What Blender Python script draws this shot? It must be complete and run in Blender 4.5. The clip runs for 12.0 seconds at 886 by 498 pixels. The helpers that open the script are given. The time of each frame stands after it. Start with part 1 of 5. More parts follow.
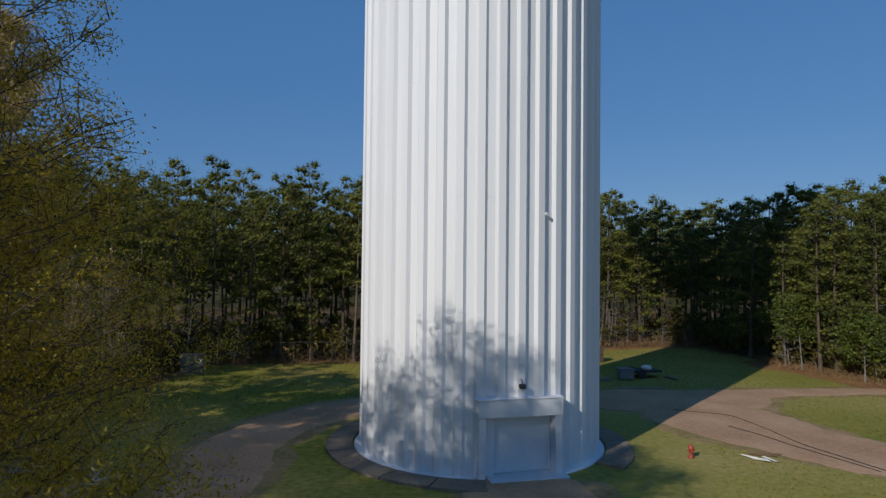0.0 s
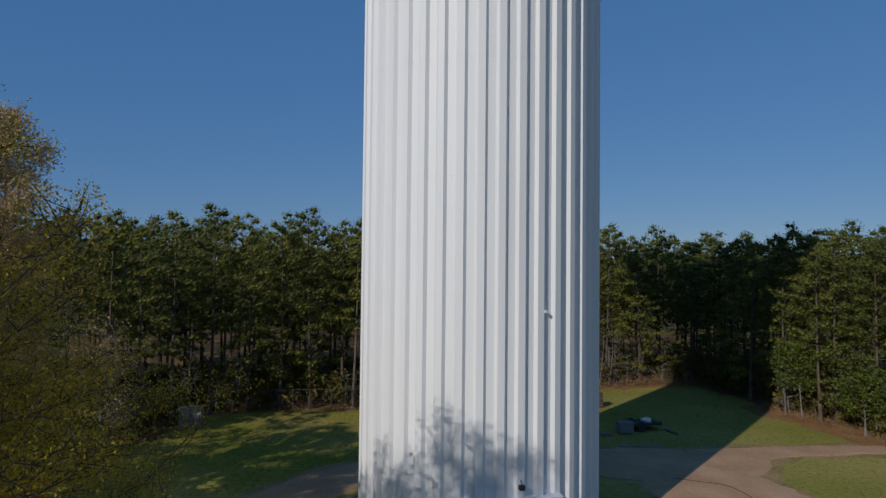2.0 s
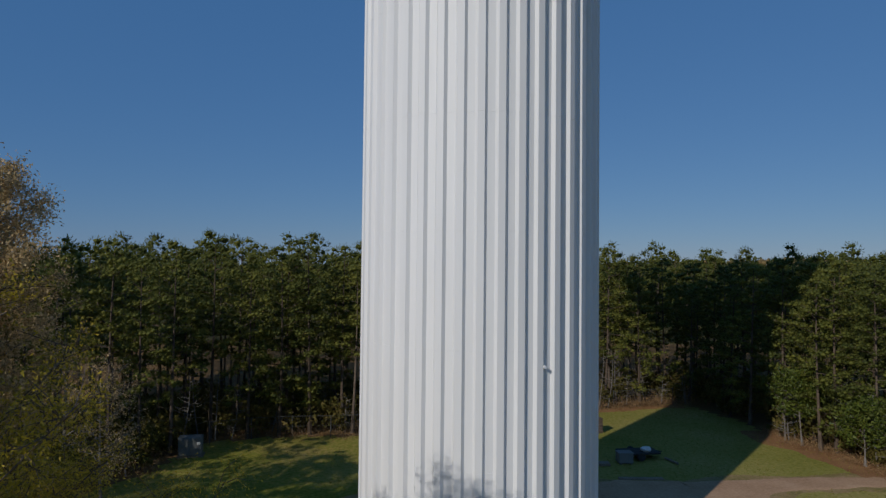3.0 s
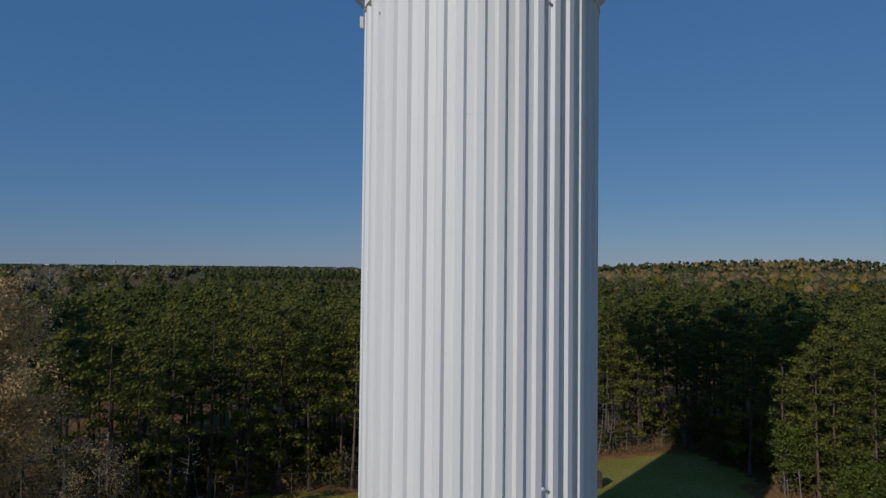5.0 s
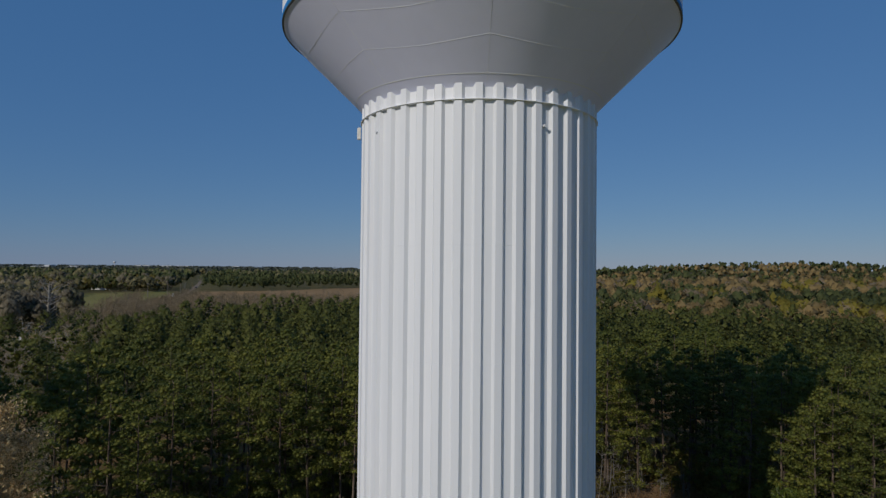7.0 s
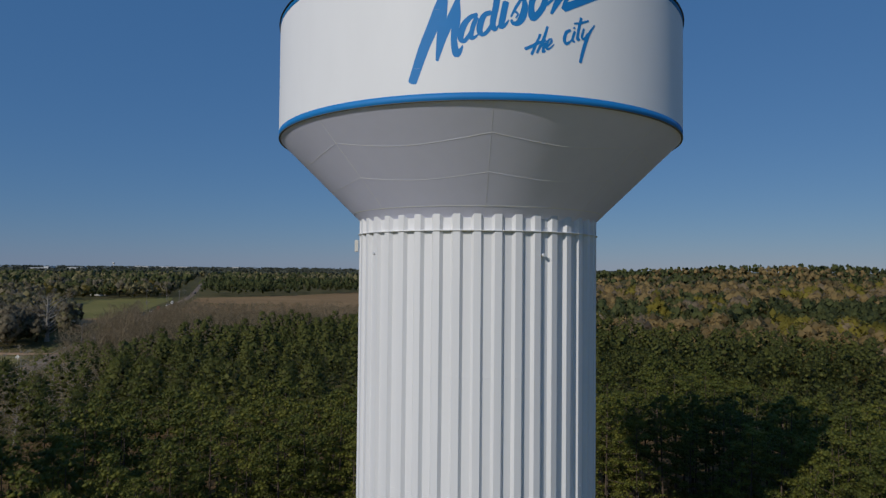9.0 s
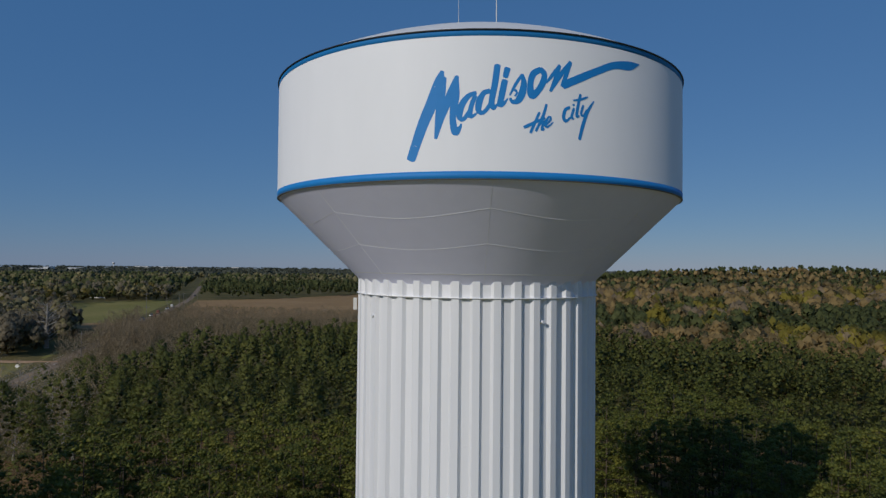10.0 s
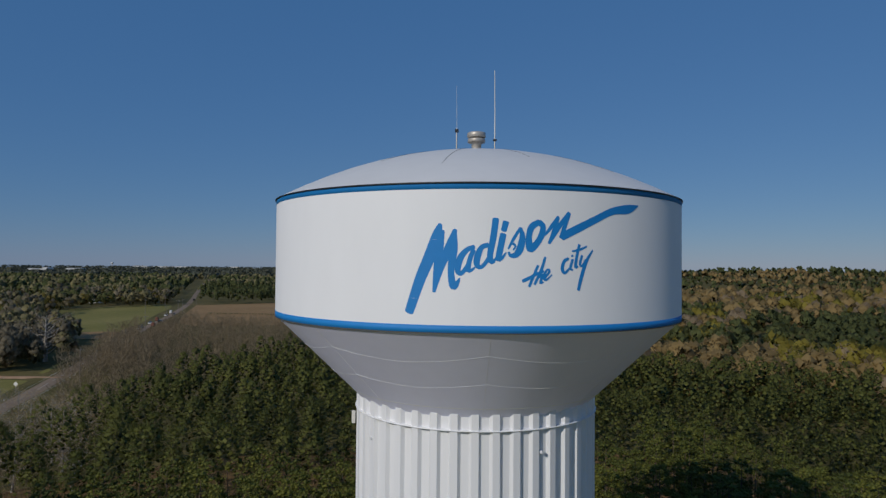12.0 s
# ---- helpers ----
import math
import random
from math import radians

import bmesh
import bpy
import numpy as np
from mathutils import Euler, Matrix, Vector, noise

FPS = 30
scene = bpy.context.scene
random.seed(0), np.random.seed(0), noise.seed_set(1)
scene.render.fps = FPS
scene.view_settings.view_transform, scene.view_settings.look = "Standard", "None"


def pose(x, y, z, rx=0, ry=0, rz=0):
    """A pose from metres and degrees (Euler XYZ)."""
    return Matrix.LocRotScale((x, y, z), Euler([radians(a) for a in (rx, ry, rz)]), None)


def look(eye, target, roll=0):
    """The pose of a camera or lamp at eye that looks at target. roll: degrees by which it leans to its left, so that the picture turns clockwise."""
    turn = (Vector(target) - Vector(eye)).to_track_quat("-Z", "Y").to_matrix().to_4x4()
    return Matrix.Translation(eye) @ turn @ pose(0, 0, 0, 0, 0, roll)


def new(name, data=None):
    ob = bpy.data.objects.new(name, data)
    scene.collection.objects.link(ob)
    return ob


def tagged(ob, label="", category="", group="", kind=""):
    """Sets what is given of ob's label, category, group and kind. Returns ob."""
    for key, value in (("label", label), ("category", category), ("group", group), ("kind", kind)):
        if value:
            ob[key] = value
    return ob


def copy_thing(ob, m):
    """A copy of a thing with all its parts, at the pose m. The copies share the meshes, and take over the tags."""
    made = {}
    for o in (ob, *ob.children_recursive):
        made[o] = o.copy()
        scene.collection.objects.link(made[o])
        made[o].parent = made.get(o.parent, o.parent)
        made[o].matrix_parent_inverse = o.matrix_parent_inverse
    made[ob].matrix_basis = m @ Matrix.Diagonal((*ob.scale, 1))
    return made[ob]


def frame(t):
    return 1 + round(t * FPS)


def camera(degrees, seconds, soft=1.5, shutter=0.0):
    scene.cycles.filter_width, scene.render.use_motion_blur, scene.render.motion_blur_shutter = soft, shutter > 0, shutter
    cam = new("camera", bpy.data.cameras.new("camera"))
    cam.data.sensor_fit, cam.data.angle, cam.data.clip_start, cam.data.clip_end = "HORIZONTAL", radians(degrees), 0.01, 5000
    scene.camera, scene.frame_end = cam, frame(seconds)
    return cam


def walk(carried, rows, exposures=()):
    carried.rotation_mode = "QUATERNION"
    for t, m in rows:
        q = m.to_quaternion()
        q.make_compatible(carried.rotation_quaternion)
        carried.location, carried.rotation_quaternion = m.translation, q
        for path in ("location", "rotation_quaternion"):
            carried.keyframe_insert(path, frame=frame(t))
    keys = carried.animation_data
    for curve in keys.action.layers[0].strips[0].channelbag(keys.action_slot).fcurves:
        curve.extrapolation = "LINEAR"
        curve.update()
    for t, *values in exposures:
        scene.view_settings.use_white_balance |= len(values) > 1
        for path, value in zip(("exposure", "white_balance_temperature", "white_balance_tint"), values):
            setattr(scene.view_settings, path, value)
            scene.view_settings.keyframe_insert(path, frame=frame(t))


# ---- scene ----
cam = camera(68.69, 12.0, 1.35)
# seconds, x, y, z, yaw, pitch, roll
ROWS = [
    (0, 0.000, 0.000, 8.335, 0.000, 1.552, -0.578),
    (0.5, 0.005, 0.016, 9.244, -0.004, 1.556, -0.557),
    (1, -0.002, 0.018, 10.209, -0.007, 1.596, -0.564),
    (1.5, -0.010, 0.008, 11.188, -0.016, 1.655, -0.579),
    (2, -0.005, -0.015, 12.215, -0.027, 1.692, -0.583),
    (2.5, 0.006, -0.046, 13.304, -0.021, 1.700, -0.580),
    (3, 0.017, -0.075, 14.440, -0.010, 1.693, -0.576),
    (3.5, 0.021, -0.100, 15.600, 0.014, 1.674, -0.586),
    (5.5, 0.080, -0.215, 20.693, 0.047, 1.564, -0.589),
    (6, 0.089, -0.254, 22.005, 0.042, 1.551, -0.584),
    (6.5, 0.107, -0.267, 23.339, 0.039, 1.543, -0.580),
    (7, 0.123, -0.255, 24.678, 0.035, 1.533, -0.574),
    (8.8, 0.130, -0.150, 29.471, -0.011, 1.529, -0.557),
    (9, 0.129, -0.132, 29.983, -0.011, 1.532, -0.570),
    (9.5, 0.143, -0.115, 31.339, -0.020, 1.520, -0.585),
    (10, 0.141, -0.123, 32.702, -0.030, 1.504, -0.585),
    (10.5, 0.138, -0.143, 34.071, -0.047, 1.462, -0.543),
    (11, 0.122, -0.152, 35.441, -0.057, 1.418, -0.490),
    (11.5, 0.122, -0.153, 36.810, -0.097, 1.376, -0.460),
    (12, 0.119, -0.141, 38.029, -0.112, 1.353, -0.473),
]
EXPOSURES = [(0.0, -0.11, 6400, 10), (2.5, -0.40, 6400, 10), (5.5, -0.50, 6400, 10), (12.0, -0.50, 6400, 10)]
walk(cam, [(t, pose(x, y, z, 90 + pitch, roll, yaw)) for t, x, y, z, yaw, pitch, roll in ROWS], EXPOSURES)

# ---- light ----
SUN_AZIMUTH, SUN_HEIGHT = 217.6, 28.5      # degrees clockwise from +y, degrees above the ground
world = bpy.data.worlds.new("world")
scene.world = world
world.use_nodes = True
sky = world.node_tree.nodes.new("ShaderNodeTexSky")
sky.sky_type = "NISHITA"
sky.sun_disc = False
sky.sun_elevation, sky.sun_rotation = radians(SUN_HEIGHT), radians(SUN_AZIMUTH)
sky.air_density, sky.dust_density, sky.ozone_density = 1.0, 0.0, 4.0
clear = world.node_tree.nodes.new("ShaderNodeMix")       # evens the sky out, as on a dry clear afternoon
clear.data_type = "RGBA"
clear.inputs[0].default_value = 0.6
clear.inputs[7].default_value = (0.76, 2.8, 6.9, 1)
world.node_tree.links.new(sky.outputs[0], clear.inputs[6])
world.node_tree.links.new(clear.outputs[2], world.node_tree.nodes["Background"].inputs[0])
world.node_tree.nodes["Background"].inputs[1].default_value = 0.072
sun = new("sun", bpy.data.lights.new("sun", "SUN"))
sun.data.energy, sun.data.angle, sun.data.color = 3.3, radians(0.53), (1.0, 0.94, 0.85)
to_sun = Vector((math.sin(radians(SUN_AZIMUTH)) * math.cos(radians(SUN_HEIGHT)),
                 math.cos(radians(SUN_AZIMUTH)) * math.cos(radians(SUN_HEIGHT)), math.sin(radians(SUN_HEIGHT))))
sun.matrix_world = look(to_sun * 80, (0, 0, 0))


# ---- materials ----
def material(name, colours, rough=0.8, metal=0.0, coarse=0.6, fine=14.0, bump=0.15, spread=0.5, island=0.0, each=0.0, glow=0.0, stretch=(1, 1, 1), thin=0.0):
    """colours: a dark and a light tone between which coarse and fine noise vary. island, each: how far a leaf or a thing differs in value.
    thin: the part of the light that passes through."""
    m = bpy.data.materials.new(name)
    m.use_nodes = True
    n, link = m.node_tree.nodes, m.node_tree.links.new
    shader = n["Principled BSDF"]
    shader.inputs["Roughness"].default_value, shader.inputs["Metallic"].default_value = rough, metal
    if rough >= 0.8:
        shader.inputs["Specular IOR Level"].default_value = 0.15     # dull, dusty surfaces
    place = n.new("ShaderNodeNewGeometry")
    scaled = n.new("ShaderNodeMapping")
    scaled.inputs["Scale"].default_value = stretch
    link(place.outputs["Position"], scaled.inputs["Vector"])
    big, small = n.new("ShaderNodeTexNoise"), n.new("ShaderNodeTexNoise")
    big.inputs["Scale"].default_value, small.inputs["Scale"].default_value = coarse, fine
    big.inputs["Detail"].default_value, small.inputs["Detail"].default_value = 4, 3
    for tex in (big, small):
        link(scaled.outputs[0], tex.inputs["Vector"])
    mix = n.new("ShaderNodeMath")
    mix.operation = "MULTIPLY_ADD"
    mix.inputs[1].default_value = 0.45
    link(small.outputs[0], mix.inputs[0])
    half = n.new("ShaderNodeMath")
    half.operation = "MULTIPLY"
    half.inputs[1].default_value = 0.55
    link(big.outputs[0], half.inputs[0])
    link(half.outputs[0], mix.inputs[2])
    value = mix.outputs[0]
    for amount, kind in ((island, "island"), (each, "each")):
        if amount:
            source = place.outputs["Random Per Island"] if kind == "island" else n.new("ShaderNodeObjectInfo").outputs["Random"]
            add = n.new("ShaderNodeMath")
            add.operation = "MULTIPLY_ADD"
            add.inputs[1].default_value = amount
            link(source, add.inputs[0])
            shift = n.new("ShaderNodeMath")
            shift.operation = "SUBTRACT"
            shift.inputs[1].default_value = amount / 2
            link(value, shift.inputs[0])
            link(shift.outputs[0], add.inputs[2])
            value = add.outputs[0]
    ramp = n.new("ShaderNodeValToRGB")
    ramp.color_ramp.elements[0].position, ramp.color_ramp.elements[1].position = 0.5 - spread / 2, 0.5 + spread / 2
    ramp.color_ramp.elements[0].color, ramp.color_ramp.elements[1].color = (*colours[0], 1), (*colours[-1], 1)
    for k, c in enumerate(colours[1:-1]):
        ramp.color_ramp.elements.new(0.5 - spread / 2 + spread * (k + 1) / (len(colours) - 1)).color = (*c, 1)
    link(value, ramp.inputs[0])
    link(ramp.outputs[0], shader.inputs["Base Color"])
    if bump:
        b = n.new("ShaderNodeBump")
        b.inputs["Strength"].default_value, b.inputs["Distance"].default_value = bump, 0.02
        link(small.outputs[0], b.inputs["Height"])
        link(b.outputs[0], shader.inputs["Normal"])
    if thin:
        t, mixed = n.new("ShaderNodeBsdfTranslucent"), n.new("ShaderNodeMixShader")
        mixed.inputs[0].default_value = thin
        link(ramp.outputs[0], t.inputs[0])
        link(shader.outputs[0], mixed.inputs[1])
        link(t.outputs[0], mixed.inputs[2])
        link(mixed.outputs[0], n["Material Output"].inputs[0])
    return m


PAINT = material("white_tower_paint", [(0.660, 0.669, 0.689), (0.723, 0.728, 0.742), (0.757, 0.761, 0.776)], 0.6, coarse=0.25, fine=1.3, bump=0.03, spread=0.6, stretch=(1, 1, 0.12))
# Column white with blue painted in to offset warm light off the ground.
BOWL = material("bowl_bounce_tinted_paint", [(0.69, 0.70, 0.87), (0.75, 0.76, 0.93)], 0.45, coarse=0.3, fine=1.5, bump=0.02, spread=0.6)
TANK = material("tank_paint", [(0.77, 0.775, 0.79), (0.83, 0.835, 0.85)], 0.6, coarse=0.2, fine=1.2, bump=0.02, spread=0.6, stretch=(1, 1, 0.3))
DOME = material("roof_paint", [(0.62, 0.615, 0.60), (0.69, 0.685, 0.67)], 0.5, coarse=0.25, fine=1.4, bump=0.02, spread=0.6)
WELD = material("weld_paint", [(0.72, 0.73, 0.74), (0.80, 0.80, 0.81)], 0.5)
BLUE = material("blue_paint", [(0.004, 0.18, 0.50), (0.008, 0.215, 0.58)], 0.65, coarse=0.4, fine=2.0, bump=0.02)
DARK = material("dark_steel", [(0.015, 0.016, 0.018), (0.03, 0.03, 0.032)], 0.5)
STEEL = material("galvanised_steel", [(0.40, 0.36, 0.31), (0.54, 0.50, 0.44)], 0.45, 0.4, 3, 20, 0.1)
DOOR = material("door_paint", [(0.60, 0.615, 0.64), (0.70, 0.715, 0.735)], 0.5, coarse=0.7, fine=4)
CONCRETE = material("weathered_concrete", [(0.13, 0.10, 0.07), (0.23, 0.18, 0.13), (0.33, 0.27, 0.20)], 0.9, coarse=0.9, fine=9, bump=0.3)
GRAVEL = material("clay_gravel", [(0.30, 0.175, 0.095), (0.43, 0.265, 0.155), (0.53, 0.355, 0.22)], 0.95, coarse=0.35, fine=6, bump=0.5, spread=0.45)
WORN = material("worn_grass_and_gravel", [(0.15, 0.135, 0.03), (0.29, 0.205, 0.09), (0.42, 0.27, 0.15)], 0.95, coarse=0.5, fine=3.5, bump=0.4, spread=0.4)
NEEDLEBED = material("fallen_pine_straw", [(0.15, 0.07, 0.03), (0.27, 0.135, 0.06), (0.36, 0.20, 0.09)], 0.95, coarse=0.5, fine=6, bump=0.4)
GRASS = material("mown_grass", [(0.085, 0.125, 0.010), (0.195, 0.20, 0.026), (0.34, 0.265, 0.07), (0.46, 0.31, 0.14)], 0.9, coarse=0.11, fine=3.2, bump=0.6, spread=0.42)
DRYGRASS = material("dry_mown_grass", [(0.14, 0.148, 0.024), (0.225, 0.212, 0.042), (0.31, 0.262, 0.075), (0.44, 0.31, 0.14)], 0.9, coarse=0.11, fine=3.2, bump=0.6, spread=0.42)
BLADES = material("grass_blades", [(0.13, 0.135, 0.018), (0.24, 0.208, 0.034), (0.37, 0.285, 0.09)], 0.8, coarse=0.18, fine=5, bump=0, island=0.35, thin=0.25)
FIELD = material("pale_field", [(0.21, 0.14, 0.06), (0.31, 0.19, 0.085), (0.40, 0.26, 0.125)], 0.95, coarse=0.02, fine=0.25, bump=0)
GREENFIELD = material("green_field", [(0.159, 0.150, 0.038), (0.217, 0.190, 0.055), (0.286, 0.235, 0.080)], 0.95, coarse=0.02, fine=0.3, bump=0)
MEADOW = material("rough_meadow", [(0.06, 0.06, 0.016), (0.12, 0.10, 0.035), (0.20, 0.15, 0.06)], 0.95, coarse=0.03, fine=0.5, bump=0)
ASPHALT = material("grey_asphalt", [(0.22, 0.16, 0.11), (0.31, 0.23, 0.16)], 0.9, coarse=0.05, fine=2, bump=0)
FLOOR = material("forest_floor", [(0.072, 0.050, 0.022), (0.168, 0.102, 0.043), (0.336, 0.174, 0.066)], 0.95, coarse=0.1, fine=3, bump=0.4)
STRAW = material("dry_brush", [(0.13, 0.075, 0.035), (0.24, 0.145, 0.07), (0.34, 0.22, 0.11)], 0.9, coarse=0.3, fine=4, bump=0, island=0.5)
BARK = material("pine_bark", [(0.045, 0.033, 0.024), (0.105, 0.078, 0.058), (0.18, 0.142, 0.11)], 0.95, coarse=1.2, fine=9, bump=0.5, each=0.2)
GREYBARK = material("grey_bark", [(0.12, 0.105, 0.09), (0.26, 0.235, 0.21)], 0.9, coarse=1.5, fine=12, bump=0.4)
NEEDLES = material("pine_needles", [(0.062, 0.080, 0.013), (0.138, 0.152, 0.022), (0.245, 0.235, 0.036)], 0.65, coarse=0.4, fine=1.6, bump=0, spread=0.7, island=0.25, each=0.4, thin=0.42)
FARNEEDLES = material("far_pine_needles", [(0.072, 0.083, 0.014), (0.122, 0.134, 0.022), (0.190, 0.188, 0.032)], 0.7, coarse=0.12, fine=0.45, bump=0, spread=0.5, island=0.15, thin=0.4)
EVERGREEN = material("hillside_pine_needles", [(0.085, 0.105, 0.04), (0.13, 0.148, 0.056), (0.18, 0.19, 0.075)], 0.8, coarse=0.05, fine=0.3, bump=0, spread=0.5, island=0.05, thin=0.45)
OAK = material("yellowing_leaves", [(0.20, 0.162, 0.017), (0.42, 0.315, 0.029), (0.64, 0.45, 0.035)], 0.6, coarse=0.35, fine=2.5, bump=0, spread=0.7, island=0.6, thin=0.5)
SPROUT = material("fresh_green_leaves", [(0.055, 0.085, 0.010), (0.15, 0.18, 0.022)], 0.6, coarse=0.6, fine=3, bump=0, island=0.5, thin=0.35)
TAN = material("tan_buds", [(0.28, 0.195, 0.08), (0.46, 0.325, 0.15), (0.60, 0.44, 0.22)], 0.7, coarse=0.35, fine=2.5, bump=0, island=0.6, thin=0.25)
TWIGS = material("bare_twigs", [(0.15, 0.112, 0.065), (0.25, 0.19, 0.115), (0.34, 0.265, 0.17)], 0.9, coarse=0.06, fine=0.6, bump=0, island=0.4, thin=0.30)
AUTUMN = material("budding_woods", [(0.28, 0.205, 0.085), (0.37, 0.265, 0.115), (0.46, 0.325, 0.145)], 0.85, coarse=0.03, fine=0.2, bump=0, spread=0.6, island=0.05, thin=0.45)
OLIVE = material("olive_brown_twigs", [(0.132, 0.125, 0.060), (0.231, 0.205, 0.099), (0.330, 0.277, 0.139)], 0.9, coarse=0.03, fine=0.4, bump=0, island=0.4, thin=0.30)
PALEBARK = material("pale_bark", [(0.2, 0.18, 0.15), (0.4, 0.37, 0.33)], 0.85, coarse=1.5, fine=12, bump=0.3)
BRUSH = material("olive_brush", [(0.068, 0.068, 0.016), (0.149, 0.128, 0.030), (0.243, 0.176, 0.061)], 0.8, coarse=0.35, fine=3, bump=0, spread=0.7, island=0.5, thin=0.4)
EDGE = material("grey_edge", [(0.10, 0.105, 0.11), (0.16, 0.165, 0.17)], 0.6)
FENCE = material("weathered_fence_steel", [(0.05, 0.05, 0.048), (0.11, 0.11, 0.105)], 0.7, 0.2)
YELLOWGREEN = material("yellow_green_woods", [(0.23, 0.195, 0.035), (0.30, 0.25, 0.048), (0.37, 0.305, 0.062)], 0.85, coarse=0.03, fine=0.2, bump=0, spread=0.5, island=0.05, thin=0.45)
MAUVE = material("grey_brown_woods", [(0.26, 0.20, 0.13), (0.34, 0.26, 0.165), (0.42, 0.32, 0.205)], 0.85, coarse=0.03, fine=0.2, bump=0, spread=0.5, island=0.05, thin=0.45)
GREYWOOD = material("grey_leafless_woods", [(0.155, 0.13, 0.085), (0.24, 0.205, 0.137), (0.33, 0.28, 0.19)], 0.9, coarse=0.03, fine=0.3, bump=0, spread=0.5, island=0.2, thin=0.4)
# Haze is painted into the far woods as this greyer tone.
HAZE = material("far_woods_painted_haze", [(0.06, 0.07, 0.055), (0.10, 0.105, 0.08)], 0.95, coarse=0.004, fine=0.03, bump=0, island=0.1)
RED = material("red_hydrant_paint", [(0.30, 0.045, 0.03), (0.42, 0.08, 0.05)], 0.5, fine=20)
WHITE = material("white_sheet", [(0.62, 0.6, 0.55), (0.75, 0.73, 0.68)], 0.7)
GREYBOX = material("grey_cabinet_paint", [(0.13, 0.135, 0.125), (0.20, 0.205, 0.19)], 0.6)
BLACK = material("black_rubber", [(0.012, 0.012, 0.013), (0.03, 0.03, 0.03)], 0.7)
BUILDING = material("pale_cladding", [(0.5, 0.5, 0.5), (0.65, 0.65, 0.64)], 0.7, coarse=0.05, fine=0.5, bump=0)
ROOF = material("dark_roof", [(0.06, 0.055, 0.05), (0.12, 0.11, 0.1)], 0.9, coarse=0.1, fine=1, bump=0)
BRICK = material("red_brick", [(0.18, 0.075, 0.05), (0.27, 0.13, 0.09)], 0.9)
GLASS = material("dark_window", [(0.02, 0.025, 0.03), (0.04, 0.045, 0.05)], 0.15)


# ---- mesh helpers ----
def link_mesh(name, me, mat, parent=None, label="", smooth=False):
    me.materials.append(mat)
    if smooth:
        me.polygons.foreach_set("use_smooth", [True] * len(me.polygons))
    ob = new(name, me)
    ob.parent = parent
    if label:
        ob["label"] = label
    return ob


def part(name, bm, mat, parent=None, label="", smooth=False):
    me = bpy.data.meshes.new(name)
    bm.to_mesh(me)
    bm.free()
    return link_mesh(name, me, mat, parent, label, smooth)


def raw_mesh(name, verts, faces):
    """A mesh from arrays; all faces have the same number of corners."""
    verts, faces = np.asarray(verts, dtype=np.float32), np.asarray(faces, dtype=np.int32)
    me = bpy.data.meshes.new(name)
    me.vertices.add(len(verts))
    me.vertices.foreach_set("co", verts.ravel())
    me.loops.add(faces.size)
    me.loops.foreach_set("vertex_index", faces.ravel())
    me.polygons.add(len(faces))
    me.polygons.foreach_set("loop_start", np.arange(0, faces.size, faces.shape[1], dtype=np.int32))
    me.update(calc_edges=True)
    return me


def thing(name, place, label, category, group="", kind=""):
    ob = new(name)
    ob.matrix_world = place
    return tagged(ob, label, category, group, kind)


def box(bm, x0, x1, y0, y1, z0, z1, m=None, bevel=0.0):
    r = bmesh.ops.create_cube(bm, size=1, matrix=Matrix.Translation(((x0 + x1) / 2, (y0 + y1) / 2, (z0 + z1) / 2)) @ Matrix.Diagonal((x1 - x0, y1 - y0, z1 - z0, 1)))
    if bevel:
        edges = list({e for v in r["verts"] for e in v.link_edges})
        made = bmesh.ops.bevel(bm, geom=edges, offset=bevel, segments=1, affect="EDGES")
    if m:
        bmesh.ops.transform(bm, matrix=m, verts=r["verts"] if not bevel else bm.verts)
    return bm


def lathe(profile, sides, start=0.0, end=360.0):
    """A shell turned about the z axis from (radius, height) pairs, from start to end degrees (0 faces -y, + towards +x)."""
    whole = end - start >= 360
    steps = sides if whole else sides + 1
    a = np.radians(start + (end - start) * np.arange(steps) / sides)
    v = [(r * math.sin(b), -r * math.cos(b), z) for b in a for r, z in profile]
    k = len(profile)
    f = []
    for i in range(sides):
        j = (i + 1) % steps
        for q in range(k - 1):
            f.append((i * k + q, j * k + q, j * k + q + 1, i * k + q + 1))
    return raw_mesh("lathe", v, f)


def tube(bm, points, radii, sides=6):
    rings = []
    for i, p in enumerate(points):
        p = Vector(p)
        d = (Vector(points[min(i + 1, len(points) - 1)]) - Vector(points[max(i - 1, 0)])).normalized()
        a = d.orthogonal().normalized()
        b = d.cross(a)
        rings.append([bm.verts.new(p + (a * math.cos(2 * math.pi * k / sides) + b * math.sin(2 * math.pi * k / sides)) * radii[i]) for k in range(sides)])
    for r, s in zip(rings, rings[1:]):
        turn = min(range(sides), key=lambda o: sum((r[k].co - s[(k + o) % sides].co).length_squared for k in range(sides)))
        for k in range(sides):
            bm.faces.new((r[k], r[(k + 1) % sides], s[(k + 1 + turn) % sides], s[(k + turn) % sides]))
    bm.faces.new(rings[0][::-1])
    bm.faces.new(rings[-1])
    return bm


